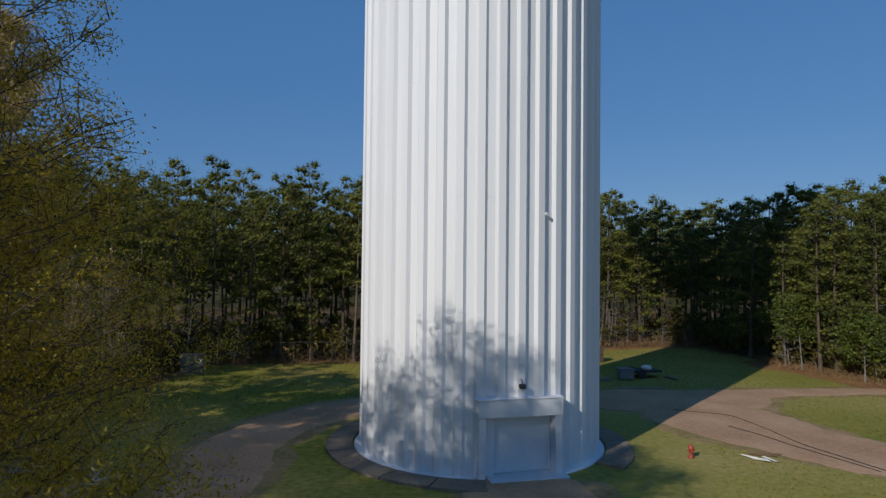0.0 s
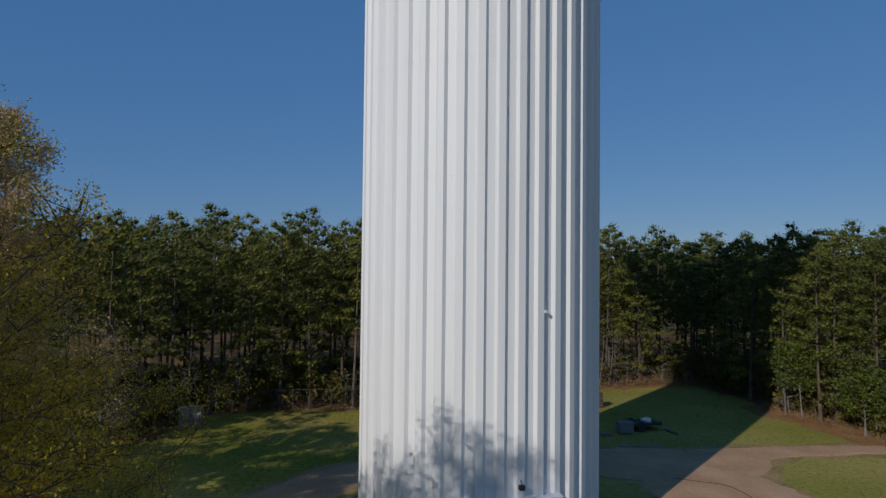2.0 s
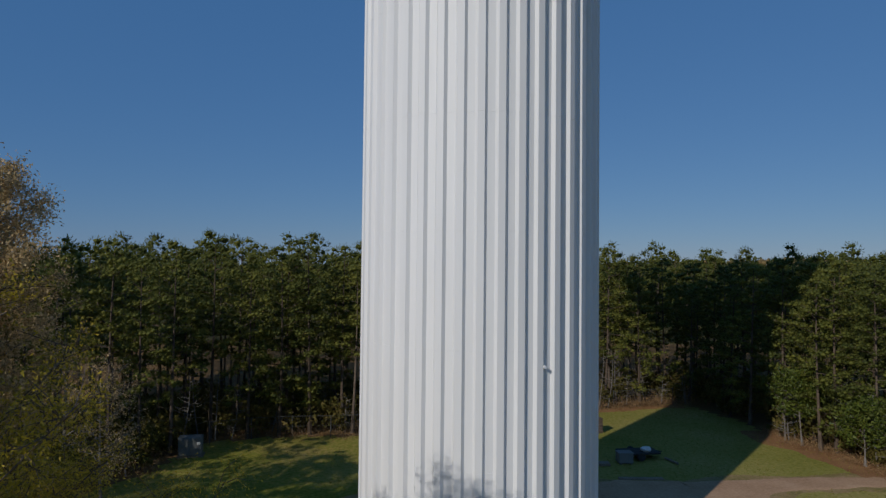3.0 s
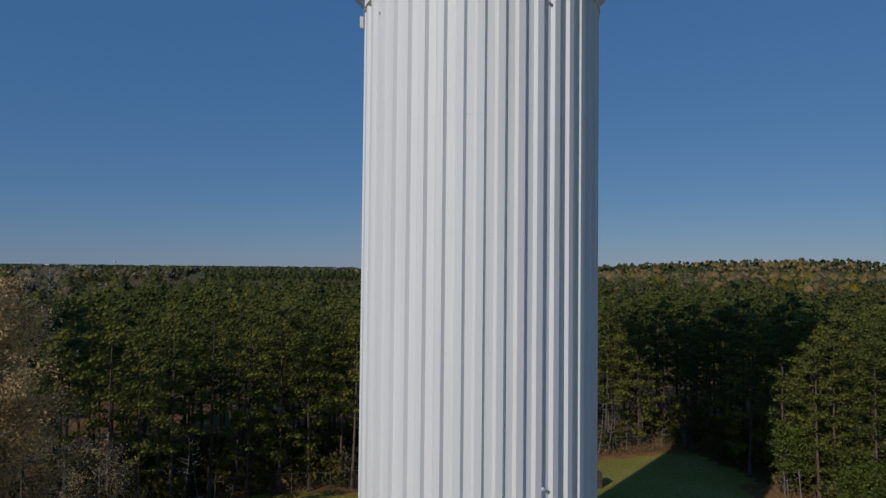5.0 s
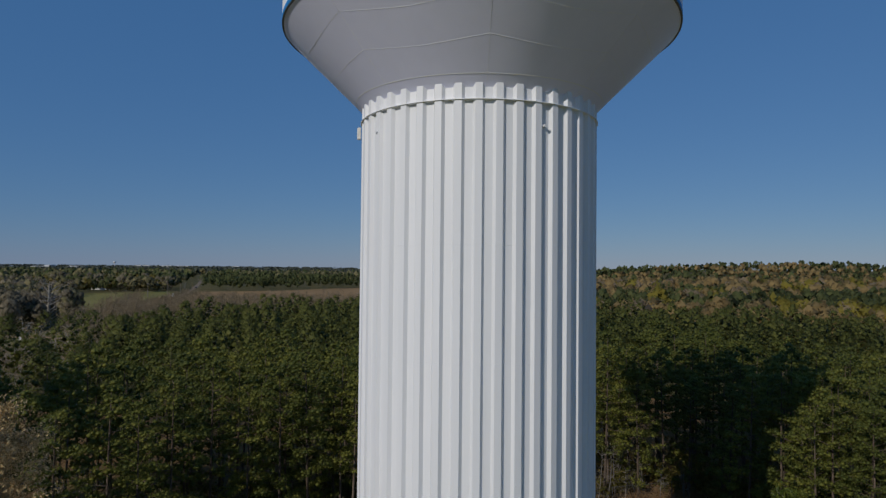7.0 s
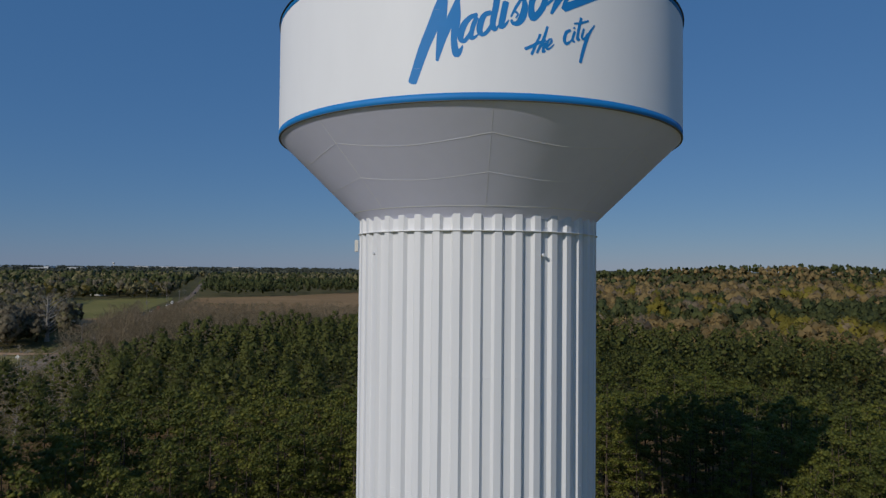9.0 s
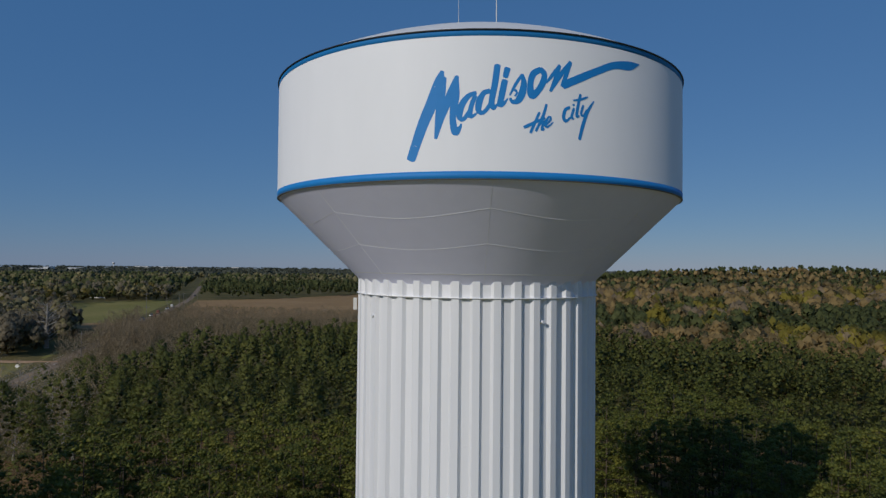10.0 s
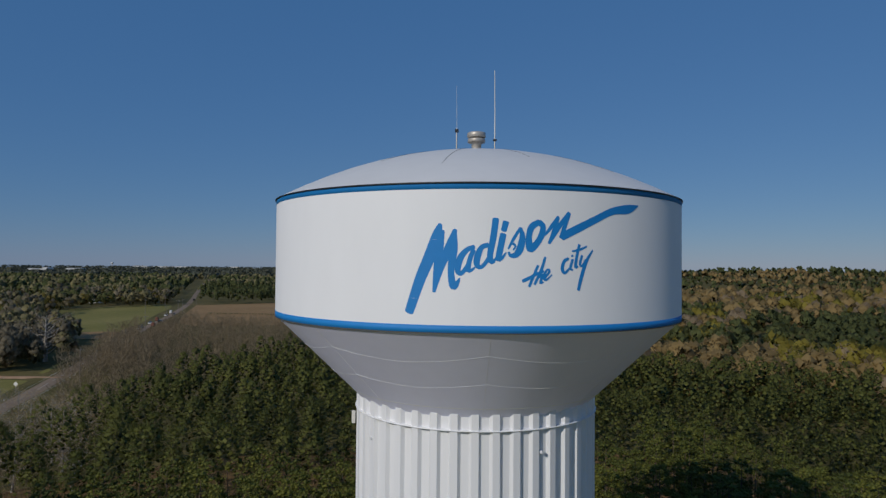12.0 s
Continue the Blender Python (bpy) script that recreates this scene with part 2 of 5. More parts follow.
def leaf_arrays(points, length, width, rng, facing=None, loose=0.8):
    """One small three-cornered leaf at each point, turned at random, or roughly square to the facing directions."""
    n = len(points)
    if facing is None:
        a = rng.normal(size=(n, 3))
        side = rng.normal(size=(n, 3))
    else:
        f = facing / (np.linalg.norm(facing, axis=1)[:, None] + 1e-9) + rng.normal(size=(n, 3)) * loose * 0.5
        a = np.cross(f, rng.normal(size=(n, 3)))
        side = f
    a /= np.linalg.norm(a, axis=1)[:, None] + 1e-9
    b = np.cross(a, side)
    b /= np.linalg.norm(b, axis=1)[:, None] + 1e-9
    s = rng.uniform(0.65, 1.35, size=(n, 1))
    a, b = a * length * s / 2, b * width * s / 2
    v = np.stack([points - a - b, points - a + b, points + a], 1).reshape(-1, 3)
    return v, np.arange(3 * n).reshape(n, 3)


def needle_arrays(points, axes, length, width, rng):
    """One long needle bundle from each point along its axis."""
    n = len(points)
    a = axes / (np.linalg.norm(axes, axis=1)[:, None] + 1e-9)
    b = np.cross(a, rng.normal(size=(n, 3)))
    b /= np.linalg.norm(b, axis=1)[:, None] + 1e-9
    a, b = a * length * rng.uniform(0.7, 1.3, size=(n, 1)), b * width * rng.uniform(0.6, 1.2, size=(n, 1)) / 2
    v = np.stack([points + a * 0.12 - b * 0.5, points + a * 0.62 + b, points + a], 1).reshape(-1, 3)
    return v, np.arange(3 * n).reshape(n, 3)


def stuff(name, arrays, mat, label, category):
    """One mesh from corners and faces and, where leaves are to share the roundness of their clump, a normal for each corner."""
    verts, faces, base = [], [], 0
    for a in arrays:
        verts.append(a[0])
        faces.append(a[1] + base)
        base += len(a[0])
    me = raw_mesh(name, np.concatenate(verts), np.concatenate(faces))
    rounded = len(arrays[0]) > 2
    ob = link_mesh(name, me, mat, smooth=rounded)
    if rounded:
        n = np.concatenate([a[2] for a in arrays])
        me.normals_split_custom_set_from_vertices((n / (np.linalg.norm(n, axis=1)[:, None] + 1e-9)).tolist())
    return tagged(ob, label, category, kind="stuff")


# ---- the lie of the land ----
AX, AY = 1.775, 31.6                       # the tower's axis


def smooth(a, b, x):
    t = np.clip((x - a) / (b - a), 0, 1)
    return t * t * (3 - 2 * t)


def land(x, y):
    """Height of the ground: level round the tower, wooded hills far off on one side."""
    x, y = np.asarray(x, dtype=float), np.asarray(y, dtype=float)
    r = np.hypot(x - AX, y - AY)
    out = smooth(150, 420, r)
    hill = 17.5 * np.exp(-(((x - 520) / 330) ** 2 + ((y - 1050) / 260) ** 2)) + 14 * np.exp(-(((x - 900) / 420) ** 2 + ((y - 1150) / 420) ** 2))
    return out * hill


def edge(angle):
    """Distance from the tower's axis to the forest's edge, by degrees clockwise from +y."""
    return np.interp(angle, [-180, -110, -75, -57, -52, -46, -37, -22, -6, 8, 22, 32, 44, 48, 58, 64, 90, 120, 180],
                     [60, 34, 26, 25.0, 27.0, 29.3, 28.2, 25.3, 26.5, 31, 38, 45, 38.5, 36.2, 34.5, 32.8, 33, 36, 60])


def bearing(x, y):
    return np.degrees(np.arctan2(np.asarray(x) - AX, np.asarray(y) - AY)), np.hypot(np.asarray(x) - AX, np.asarray(y) - AY)


def ground_sheet():
    radii = np.concatenate([np.arange(0, 64, 1.0), np.geomspace(64, 4700, 70)])
    n = 240
    a = np.linspace(0, 2 * np.pi, n, endpoint=False)
    x, y = AX + radii[1:, None] * np.sin(a), AY + radii[1:, None] * np.cos(a)
    v = np.concatenate([[[AX, AY, 0]], np.stack([x, y, land(x, y)], -1).reshape(-1, 3)])
    i, k = np.meshgrid(np.arange(len(radii) - 2), np.arange(n), indexing="ij")
    q = 1 + i * n
    f = np.stack([q + k, q + (k + 1) % n, q + n + (k + 1) % n, q + n + k], -1).reshape(-1, 4)[:, ::-1]
    core = np.array([[0, 1 + (k + 1) % n, 1 + k] for k in range(n)])
    me = bpy.data.meshes.new("ground")
    me.from_pydata(v.tolist(), [], core.tolist() + f.tolist())
    me.update()
    ob = tagged(link_mesh("ground", me, GRASS), "mown grass clearing, forest floor and open country reaching the horizon", "ground", kind="structure")
    me.materials.append(FLOOR)
    me.materials.append(MEADOW)
    me.materials.append(DRYGRASS)
    mid = v[f].mean(1)
    b, r = bearing(mid[:, 0], mid[:, 1])
    floor = r > edge((b + 180) % 360 - 180) + 0.8
    floor &= ~((np.abs(b) > 115) & (r < 130))
    dry = ~floor & (mid[:, 0] > 3.2)                 # the drier lawn on the drive's side
    me.polygons.foreach_set("material_index", np.concatenate([np.zeros(n, dtype=np.int32), floor.astype(np.int32) + (floor & (r > 105)).astype(np.int32) + 3 * dry.astype(np.int32)]))
    return ob


ground_sheet()


def spline(points, step):
    """Points on a smooth curve through the given ones, of any dimension."""
    p = np.asarray(points, dtype=float)
    p = np.vstack([2 * p[0] - p[1], p, 2 * p[-1] - p[-2]])
    out = []
    for i in range(1, len(p) - 2):
        n = max(2, int(np.linalg.norm((p[i + 1] - p[i])[:2]) / step))
        for t in np.arange(n) / n:
            out.append(0.5 * ((2 * p[i]) + (p[i + 1] - p[i - 1]) * t + (2 * p[i - 1] - 5 * p[i] + 4 * p[i + 1] - p[i + 2]) * t * t + (3 * p[i] - p[i - 1] - 3 * p[i + 1] + p[i + 2]) * t ** 3))
    out.append(p[-2])
    return np.array(out)


def lane(name, rows, mat, lift, label, category, ragged=0.35, step=0.5, cross=8):
    """A lane from rows of (x, y, width), with ragged edges that fall to the ground."""
    c = spline(rows, step)
    d = np.gradient(c[:, :2], axis=0)
    d /= np.linalg.norm(d, axis=1)[:, None]
    side = np.stack([d[:, 1], -d[:, 0]], 1)
    v = []
    for k, (x, y, w) in enumerate(c):
        for q in range(cross + 1):
            u = q / cross * 2 - 1
            half = w / 2 + ragged * (noise.noise((x * 0.45, y * 0.45, 3.7 * (u > 0) + lift * 100)) + 0.6 * noise.noise((x * 1.9, y * 1.9, 5.1 * (u > 0) + lift * 90)))
            px, py = (x, y) + side[k] * half * u
            v.append((px, py, float(land(px, py)) + (lift if abs(u) < 0.99 else -0.02)))
    m = cross + 1
    f = [(i * m + q, i * m + q + 1, (i + 1) * m + q + 1, (i + 1) * m + q) for i in range(len(c) - 1) for q in range(cross)]
    return tagged(link_mesh(name, raw_mesh(name, v, f), mat), label, category, kind="structure")


ROADS = [
    [(-9.8, 10, 4.0), (-9.2, 20, 4.2), (-8.7, 25.5, 4.2), (-9.3, 30.5, 4.6), (-7.5, 35.5, 4.6), (-4.2, 39.2, 4.7), (1.5, 41.5, 5), (8, 41.5, 5.4), (14, 40.5, 7.5)],
    [(6, 41.8, 4.5), (12.5, 42, 6.2), (17, 41.5, 7.5), (21, 43.8, 3.6), (26, 44.6, 2.6), (33, 45, 2.6), (45, 44, 2.6)],
    [(13.5, 42, 6), (15.2, 38.5, 8.5), (16.2, 34.5, 8.6), (18.0, 31.2, 7.2), (20.5, 28, 6.6), (26, 22, 6.4), (36, 12, 6.4)],
    [(3.0, 17, 6.0), (3.2, 21, 5.6), (3.2, 24.2, 5.4), (3.2, 25.6, 5.0)]]
lane("road_1", ROADS[0], GRAVEL, 0.03, "rutted clay gravel track round the tower", "track")
lane("road_2", ROADS[1], GRAVEL, 0.045, "narrow clay gravel drive along the wood's edge", "track")
lane("road_3", ROADS[2], GRAVEL, 0.06, "wide pinkish clay gravel drive beside the tower", "track")
lane("road_4", ROADS[3], GRAVEL, 0.075, "worn dirt drive before the tower's door", "track", 0.3)
for k, rows in enumerate(ROADS):
    lane("track_edge", [(x, y, w + 1.5) for x, y, w in rows], WORN, 0.012 + 0.004 * k, "worn strip of grass and gravel beside the track", "track edge", 0.75)


# ---- the water tower ----
FLUTES, R_OUT, R_IN = 42, 5.70, 5.55
PHASE = 5.9                                # degrees: the middle of one rib's outer face
Z_RING, Z_RIBS = 31.43, 32.4
R_TANK, Z_LOW, Z_RIM, RISE = 9.47, 35.70, 40.83, 2.55
TX, TY, SLIM = 1.757, 31.25, 0.989
tower = thing("water_tower", pose(TX, TY, 0), "white fluted-column water tower with a lettered tank and blue bands", "water tower")
tower.scale = (SLIM, SLIM, 1)


def bowl_height(r):
    """The bowl is a cone of some 42 degrees between the column and the tank."""
    return 32.10 + 0.965 * (r - 5.7)


def on_axis(angle, radius, z, turn=0.0):
    """A pose on the tower at degrees from its face towards -y; its local -y points outwards."""
    a = radians(angle)
    return pose(radius * math.sin(a), -radius * math.cos(a), z, 0, 0, angle + turn)


def around(name, me, mat, label="", smooth_faces=False):
    return link_mesh(name, me, mat, tower, label, smooth_faces)


def fluted_column():
    pitch = 360 / FLUTES
    half_rib, slope = 1.45, 1.15           # degrees: half the outer face, the slanting side
    ring = []
    for k in range(FLUTES):
        c = PHASE + k * pitch
        ring += [(c - half_rib - slope, R_IN), (c - half_rib, R_OUT), (c + half_rib, R_OUT), (c + half_rib + slope, R_IN)]
    levels = [(0.0, 0.05), (0.06, 0.03), (0.12, 0.006), (0.3, 0.0), (2.46, 0.0), (5.0, 0.0), (10.0, 0.0), (15.0, 0.0), (20.0, 0.0), (25.0, 0.0), (30.0, 0.0), (Z_RIBS, 0.0)]
    bm = bmesh.new()
    rings = []
    for z, flare in levels:
        row = []
        for a, r in ring:
            r = r + flare
            row.append(bm.verts.new((r * math.sin(radians(a)), -r * math.cos(radians(a)), z)))
        rings.append(row)
    n = len(ring)
    for lo, hi in zip(rings, rings[1:]):
        for k in range(n):
            a = (ring[k][0] + ring[(k + 1) % n][0]) / 2
            if hi[0].co.z < 2.5 and abs((a - 14.6 + 180) % 360 - 180) < 16.2:
                continue                   # the doorway
            bm.faces.new((lo[k], lo[(k + 1) % n], hi[(k + 1) % n], hi[k]))
    return part("fluted_column", bm, PAINT, tower, "white painted steel column with vertical flutes")


fluted_column()


def girth_weld(z):
    """A low weld bead round the column, in and out of the flutes."""
    bm = bmesh.new()
    rings = []
    for dz, out in ((-0.012, -0.004), (-0.004, 0.006), (0.004, 0.006), (0.012, -0.004)):
        row = []
        for k in range(FLUTES):
            c = PHASE + k * 360 / FLUTES
            for a, r in ((c - 2.6, R_IN), (c - 1.45, R_OUT), (c + 1.45, R_OUT), (c + 2.6, R_IN)):
                row.append(bm.verts.new(((r + out) * math.sin(radians(a)), -(r + out) * math.cos(radians(a)), z + dz)))
        rings.append(row)
    n = len(rings[0])
    for lo, hi in zip(rings, rings[1:]):
        for k in range(n):
            bm.faces.new((lo[k], lo[(k + 1) % n], hi[(k + 1) % n], hi[k]))
    part("girth_weld", bm, PAINT, tower, "faint painted weld round the column")


for z in (6.35, 11.15, 15.95, 20.75, 25.55):
    girth_weld(z)
for first, last in ((33.4, 355.8),):
    around("base_ring", lathe([(5.5, 0.085), (5.90, 0.085), (5.93, 0.07), (5.93, 0.0)], 120, first, last), PAINT, "flat white base ring")


def stiffener_ring():
    """A flat steel ring plate round the column's head, let in between the flutes."""
    around("stiffener_ring", lathe([(R_IN - 0.03, Z_RING - 0.016), (R_OUT + 0.05, Z_RING - 0.016), (R_OUT + 0.056, Z_RING - 0.01), (R_OUT + 0.056, Z_RING + 0.01),
                                    (R_OUT + 0.05, Z_RING + 0.016), (R_IN - 0.03, Z_RING + 0.016)], 168), WELD, "thin white steel ring plate round the column's head")


stiffener_ring()
around("neck_weld", lathe([(5.98, bowl_height(5.98) - 0.004), (5.997, bowl_height(5.98)), (6.003, bowl_height(6.003))], 126), WELD, smooth_faces=True)
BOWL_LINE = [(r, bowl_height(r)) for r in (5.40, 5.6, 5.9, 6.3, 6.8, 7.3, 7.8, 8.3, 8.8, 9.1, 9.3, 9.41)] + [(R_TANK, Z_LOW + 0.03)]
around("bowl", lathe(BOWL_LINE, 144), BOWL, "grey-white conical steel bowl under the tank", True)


def bowl_radius(z):
    return float(np.interp(z, [p[1] for p in BOWL_LINE], [p[0] for p in BOWL_LINE]))


def bowl_seams():
    """Raised welds between the bowl's petals, which sag between their joints."""
    petal = 45.0
    for base, sag in ((34.78, 0.34), (33.55, 0.24)):
        for k in range(8):
            bm = bmesh.new()
            a = np.linspace(0.4 + k * petal, 0.4 + (k + 1) * petal, 25)
            pts = []
            for b in a:
                u = (b - a[0]) / petal
                z = base - sag * (1 - abs(2 * u - 1) ** 1.7)
                r = bowl_radius(z) + 0.004
                pts.append((r * math.sin(radians(b)), -r * math.cos(radians(b)), z))
            tube(bm, pts, [0.006] * len(pts), 4)
            part("weld_seam", bm, WELD, tower, "pale raised weld")
    for k in range(8):
        bm = bmesh.new()
        b = 0.4 + k * petal
        pts = [((r + 0.004) * math.sin(radians(b)), -(r + 0.004) * math.cos(radians(b)), z) for r, z in BOWL_LINE[1:-1]]
        tube(bm, pts, [0.005] * len(pts), 4)
        part("weld_seam", bm, WELD, tower, "pale raised weld")


bowl_seams()
BAND = 0.25
around("tank_wall", lathe([(R_TANK, Z_LOW + BAND), (R_TANK, 36.9), (R_TANK, 38.3), (R_TANK, 39.6), (R_TANK, Z_RIM - 0.22)], 180), TANK, "white painted steel tank wall", True)
for z in (36.85, 38.88):
    around("tank_seam", lathe([(R_TANK - 0.002, z - 0.012), (R_TANK + 0.004, z), (R_TANK - 0.002, z + 0.012)], 180), TANK, "faint welded seam round the tank", True)
around("blue_band", lathe([(R_TANK - 0.03, Z_LOW - 0.01), (R_TANK + 0.006, Z_LOW), (R_TANK + 0.006, Z_LOW + BAND), (R_TANK - 0.02, Z_LOW + BAND + 0.003)], 180), BLUE, "blue painted band", True)
around("blue_band", lathe([(R_TANK - 0.02, Z_RIM - 0.225), (R_TANK + 0.006, Z_RIM - 0.22), (R_TANK + 0.006, Z_RIM - 0.02)], 180), BLUE, "blue painted band", True)
around("drip_edge", lathe([(9.40, bowl_height(9.40) - 0.004), (R_TANK + 0.012, Z_LOW - 0.035), (R_TANK + 0.014, Z_LOW - 0.006)], 180), EDGE, "grey edge under the band", True)
around("rim", lathe([(R_TANK - 0.02, Z_RIM - 0.025), (R_TANK + 0.05, Z_RIM - 0.025), (R_TANK + 0.06, Z_RIM - 0.01), (R_TANK + 0.06, Z_RIM + 0.015), (R_TANK + 0.02, Z_RIM + 0.03)], 180), DARK, "dark drip rim at the roof's edge")
dome = [(R_TANK + 0.02, Z_RIM + 0.02)] + [(r, Z_RIM + 0.02 + RISE * (1 - (r / (R_TANK + 0.02)) ** 2)) for r in (9.2, 8.5, 7.5, 6.5, 5.5, 4.5, 3.5, 2.5, 1.5, 0.8, 0.3, 0.001)]
around("domed_roof", lathe(dome, 120), DOME, "shallow white domed steel roof", True)


def dome_z(r):
    return Z_RIM + 0.02 + RISE * (1 - (r / (R_TANK + 0.02)) ** 2)


def roof_seam(angle, inner, outer):
    bm = bmesh.new()
    pts = [(r * math.sin(radians(angle)), -r * math.cos(radians(angle)), dome_z(r) + 0.004) for r in np.linspace(inner, outer, 10)]
    tube(bm, pts, [0.007] * 10, 4)
    part("roof_seam", bm, EDGE, tower, "thin grey roof seam")


for k in range(12):
    roof_seam(-13 + 30 * k, 1.6, 7.4 if k % 2 == 0 else 6.2)


def roof_vent():
    base = part("vent", bmesh.new(), STEEL, tower, "round galvanised roof vent")
    base.data = lathe([(0.001, 43.3), (0.46, 43.3), (0.46, 43.42), (0.27, 43.46), (0.24, 43.6), (0.24, 43.9), (0.40, 43.94)], 32)
    base.data.materials.append(STEEL)
    for z0, z1, r in ((43.94, 44.14, 0.43), (44.18, 44.44, 0.45)):
        cap = link_mesh("vent_hood", lathe([(0.001, z0 + 0.01), (r - 0.06, z0), (r, z0 + 0.02), (r, z1 - 0.03), (r - 0.05, z1), (0.001, z1 + 0.02)], 32), STEEL, base)
    for a in (200, 250, 290, 340):
        bm = bmesh.new()
        box(bm, 0.40, 0.75, -0.09, 0.09, 43.25, 43.5, pose(0, 0, 0, 0, 0, a))
        part("vent_foot", bm, PAINT, base, "white mounting lug")


roof_vent()


def whip_antenna(x, y, top, thick, lower, label):
    z = dome_z(math.hypot(x, y))
    bm = bmesh.new()
    tube(bm, [(x, y, z + lower), (x, y, (z + top) / 2), (x - 0.02, y, top)], [thick, thick * 0.8, thick * 0.5], 6)
    rod = part("antenna", bm, WHITE, tower, label)
    bm = bmesh.new()
    tube(bm, [(x, y, z - 0.05), (x, y, z + lower + 0.05)], [0.035, 0.03], 8)
    part("antenna_mast", bm, STEEL, rod)
    bm = bmesh.new()
    box(bm, x - 0.09, x + 0.09, y - 0.07, y + 0.07, z + lower * 0.88, z + lower * 1.0, bevel=0.015)
    part("antenna_box", bm, DARK, rod, "small dark connector box")


whip_antenna(-0.97, 0.1, 46.75, 0.011, 1.25, "thin pale whip antenna")
whip_antenna(0.90, 0.0, 47.5, 0.03, 0.75, "tall pale whip antenna")


def column_fixtures():
    for angle, z in ((25.2, 10.50), (25.9, 30.48), (-54.6, 30.52)):
        bm = bmesh.new()
        bmesh.ops.create_cone(bm, cap_ends=True, segments=14, radius1=0.075, radius2=0.065, depth=0.2, matrix=on_axis(angle, R_IN + 0.12, z) @ pose(0, 0, 0, 90, 0, 0))
        part("port_cover", bm, DOOR, tower, "small round pale grey port cover")
    # a small cabinet with an aerial on the column's side
    bm = bmesh.new()
    box(bm, -0.12, 0.12, -0.12, 0.05, -0.28, 0.28, on_axis(-80, R_OUT + 0.1, 30.9), 0.02)
    panel = part("panel_antenna", bm, WHITE, tower, "small white panel antenna on the column")
    bm = bmesh.new()
    tube(bm, [on_axis(-80, R_OUT - 0.1, 30.75 + k * 0.3) @ Vector((0, 0, 0)) for k in (0, 1)], [0.03, 0.03], 6)
    part("bracket", bm, STEEL, panel)
    # flood lamp over the door
    m = on_axis(14.2, R_OUT + 0.12, 3.66)
    bm = bmesh.new()
    box(bm, -0.13, 0.13, -0.14, 0.06, -0.10, 0.09, m, 0.03)
    lamp = part("flood_lamp", bm, DARK, tower, "small dark flood lamp over the door")
    bm = bmesh.new()
    tube(bm, [m @ Vector((0, 0, 0.08)), m @ Vector((0, 0.03, 0.24)), m @ Vector((0, 0.2, 0.25))], [0.02, 0.02, 0.02], 6)
    part("lamp_arm", bm, DARK, lamp)


column_fixtures()


def tower_door():
    """A steel door in a projecting steel frame at the column's foot."""
    angle, face, half, jamb, head, top = 14.0, 5.80, 1.76, 0.28, 2.46, 3.14
    m = on_axis(angle, 0, 0)
    def slab(name, mat, parent, x0, x1, y0, y1, z0, z1, label="", bevel=0.012):
        bm = bmesh.new()
        box(bm, x0, x1, y0, y1, z0, z1, m, bevel)
        return part(name, bm, mat, parent, label)
    entrance = slab("door_surround", DOOR, tower, -half - 0.05, half + 0.03, -face - 0.05, -5.0, head, top, "white steel lintel over the door")
    slab("jamb", DOOR, entrance, -half, -half + jamb, -face, -4.9, 0.0, head - 0.003)
    slab("jamb", DOOR, entrance, half - jamb, half, -face, -4.9, 0.0, head - 0.003)
    slab("flashing", PAINT, entrance, -half - 0.08, half + 0.06, -face - 0.09, -5.0, top + 0.003, top + 0.05)
    slab("threshold", DOOR, entrance, -half + jamb + 0.12, half + 0.16, -face - 0.42, -5.2, 0.003, 0.13, "worn white threshold ramp")
    door = slab("steel_door", DOOR, tower, -half + jamb + 0.003, half - jamb - 0.003, -5.24, -5.18, 0.13, head - 0.003, "closed white steel door")
    for x0, x1, z0, z1 in ((-half + jamb + 0.02, -half + jamb + 0.14, 0.16, head - 0.1), (half - jamb - 0.14, half - jamb - 0.02, 0.16, head - 0.1), (-half + jamb + 0.143, half - jamb - 0.143, 0.16, 0.28)):
        slab("door_rail", DOOR, door, x0, x1, -5.27, -5.243, z0, z1, bevel=0.006)
    slab("head_trim", DARK, door, -half + jamb + 0.01, half - jamb - 0.02, -5.42, -5.262, head - 0.08, head - 0.006)


tower_door()

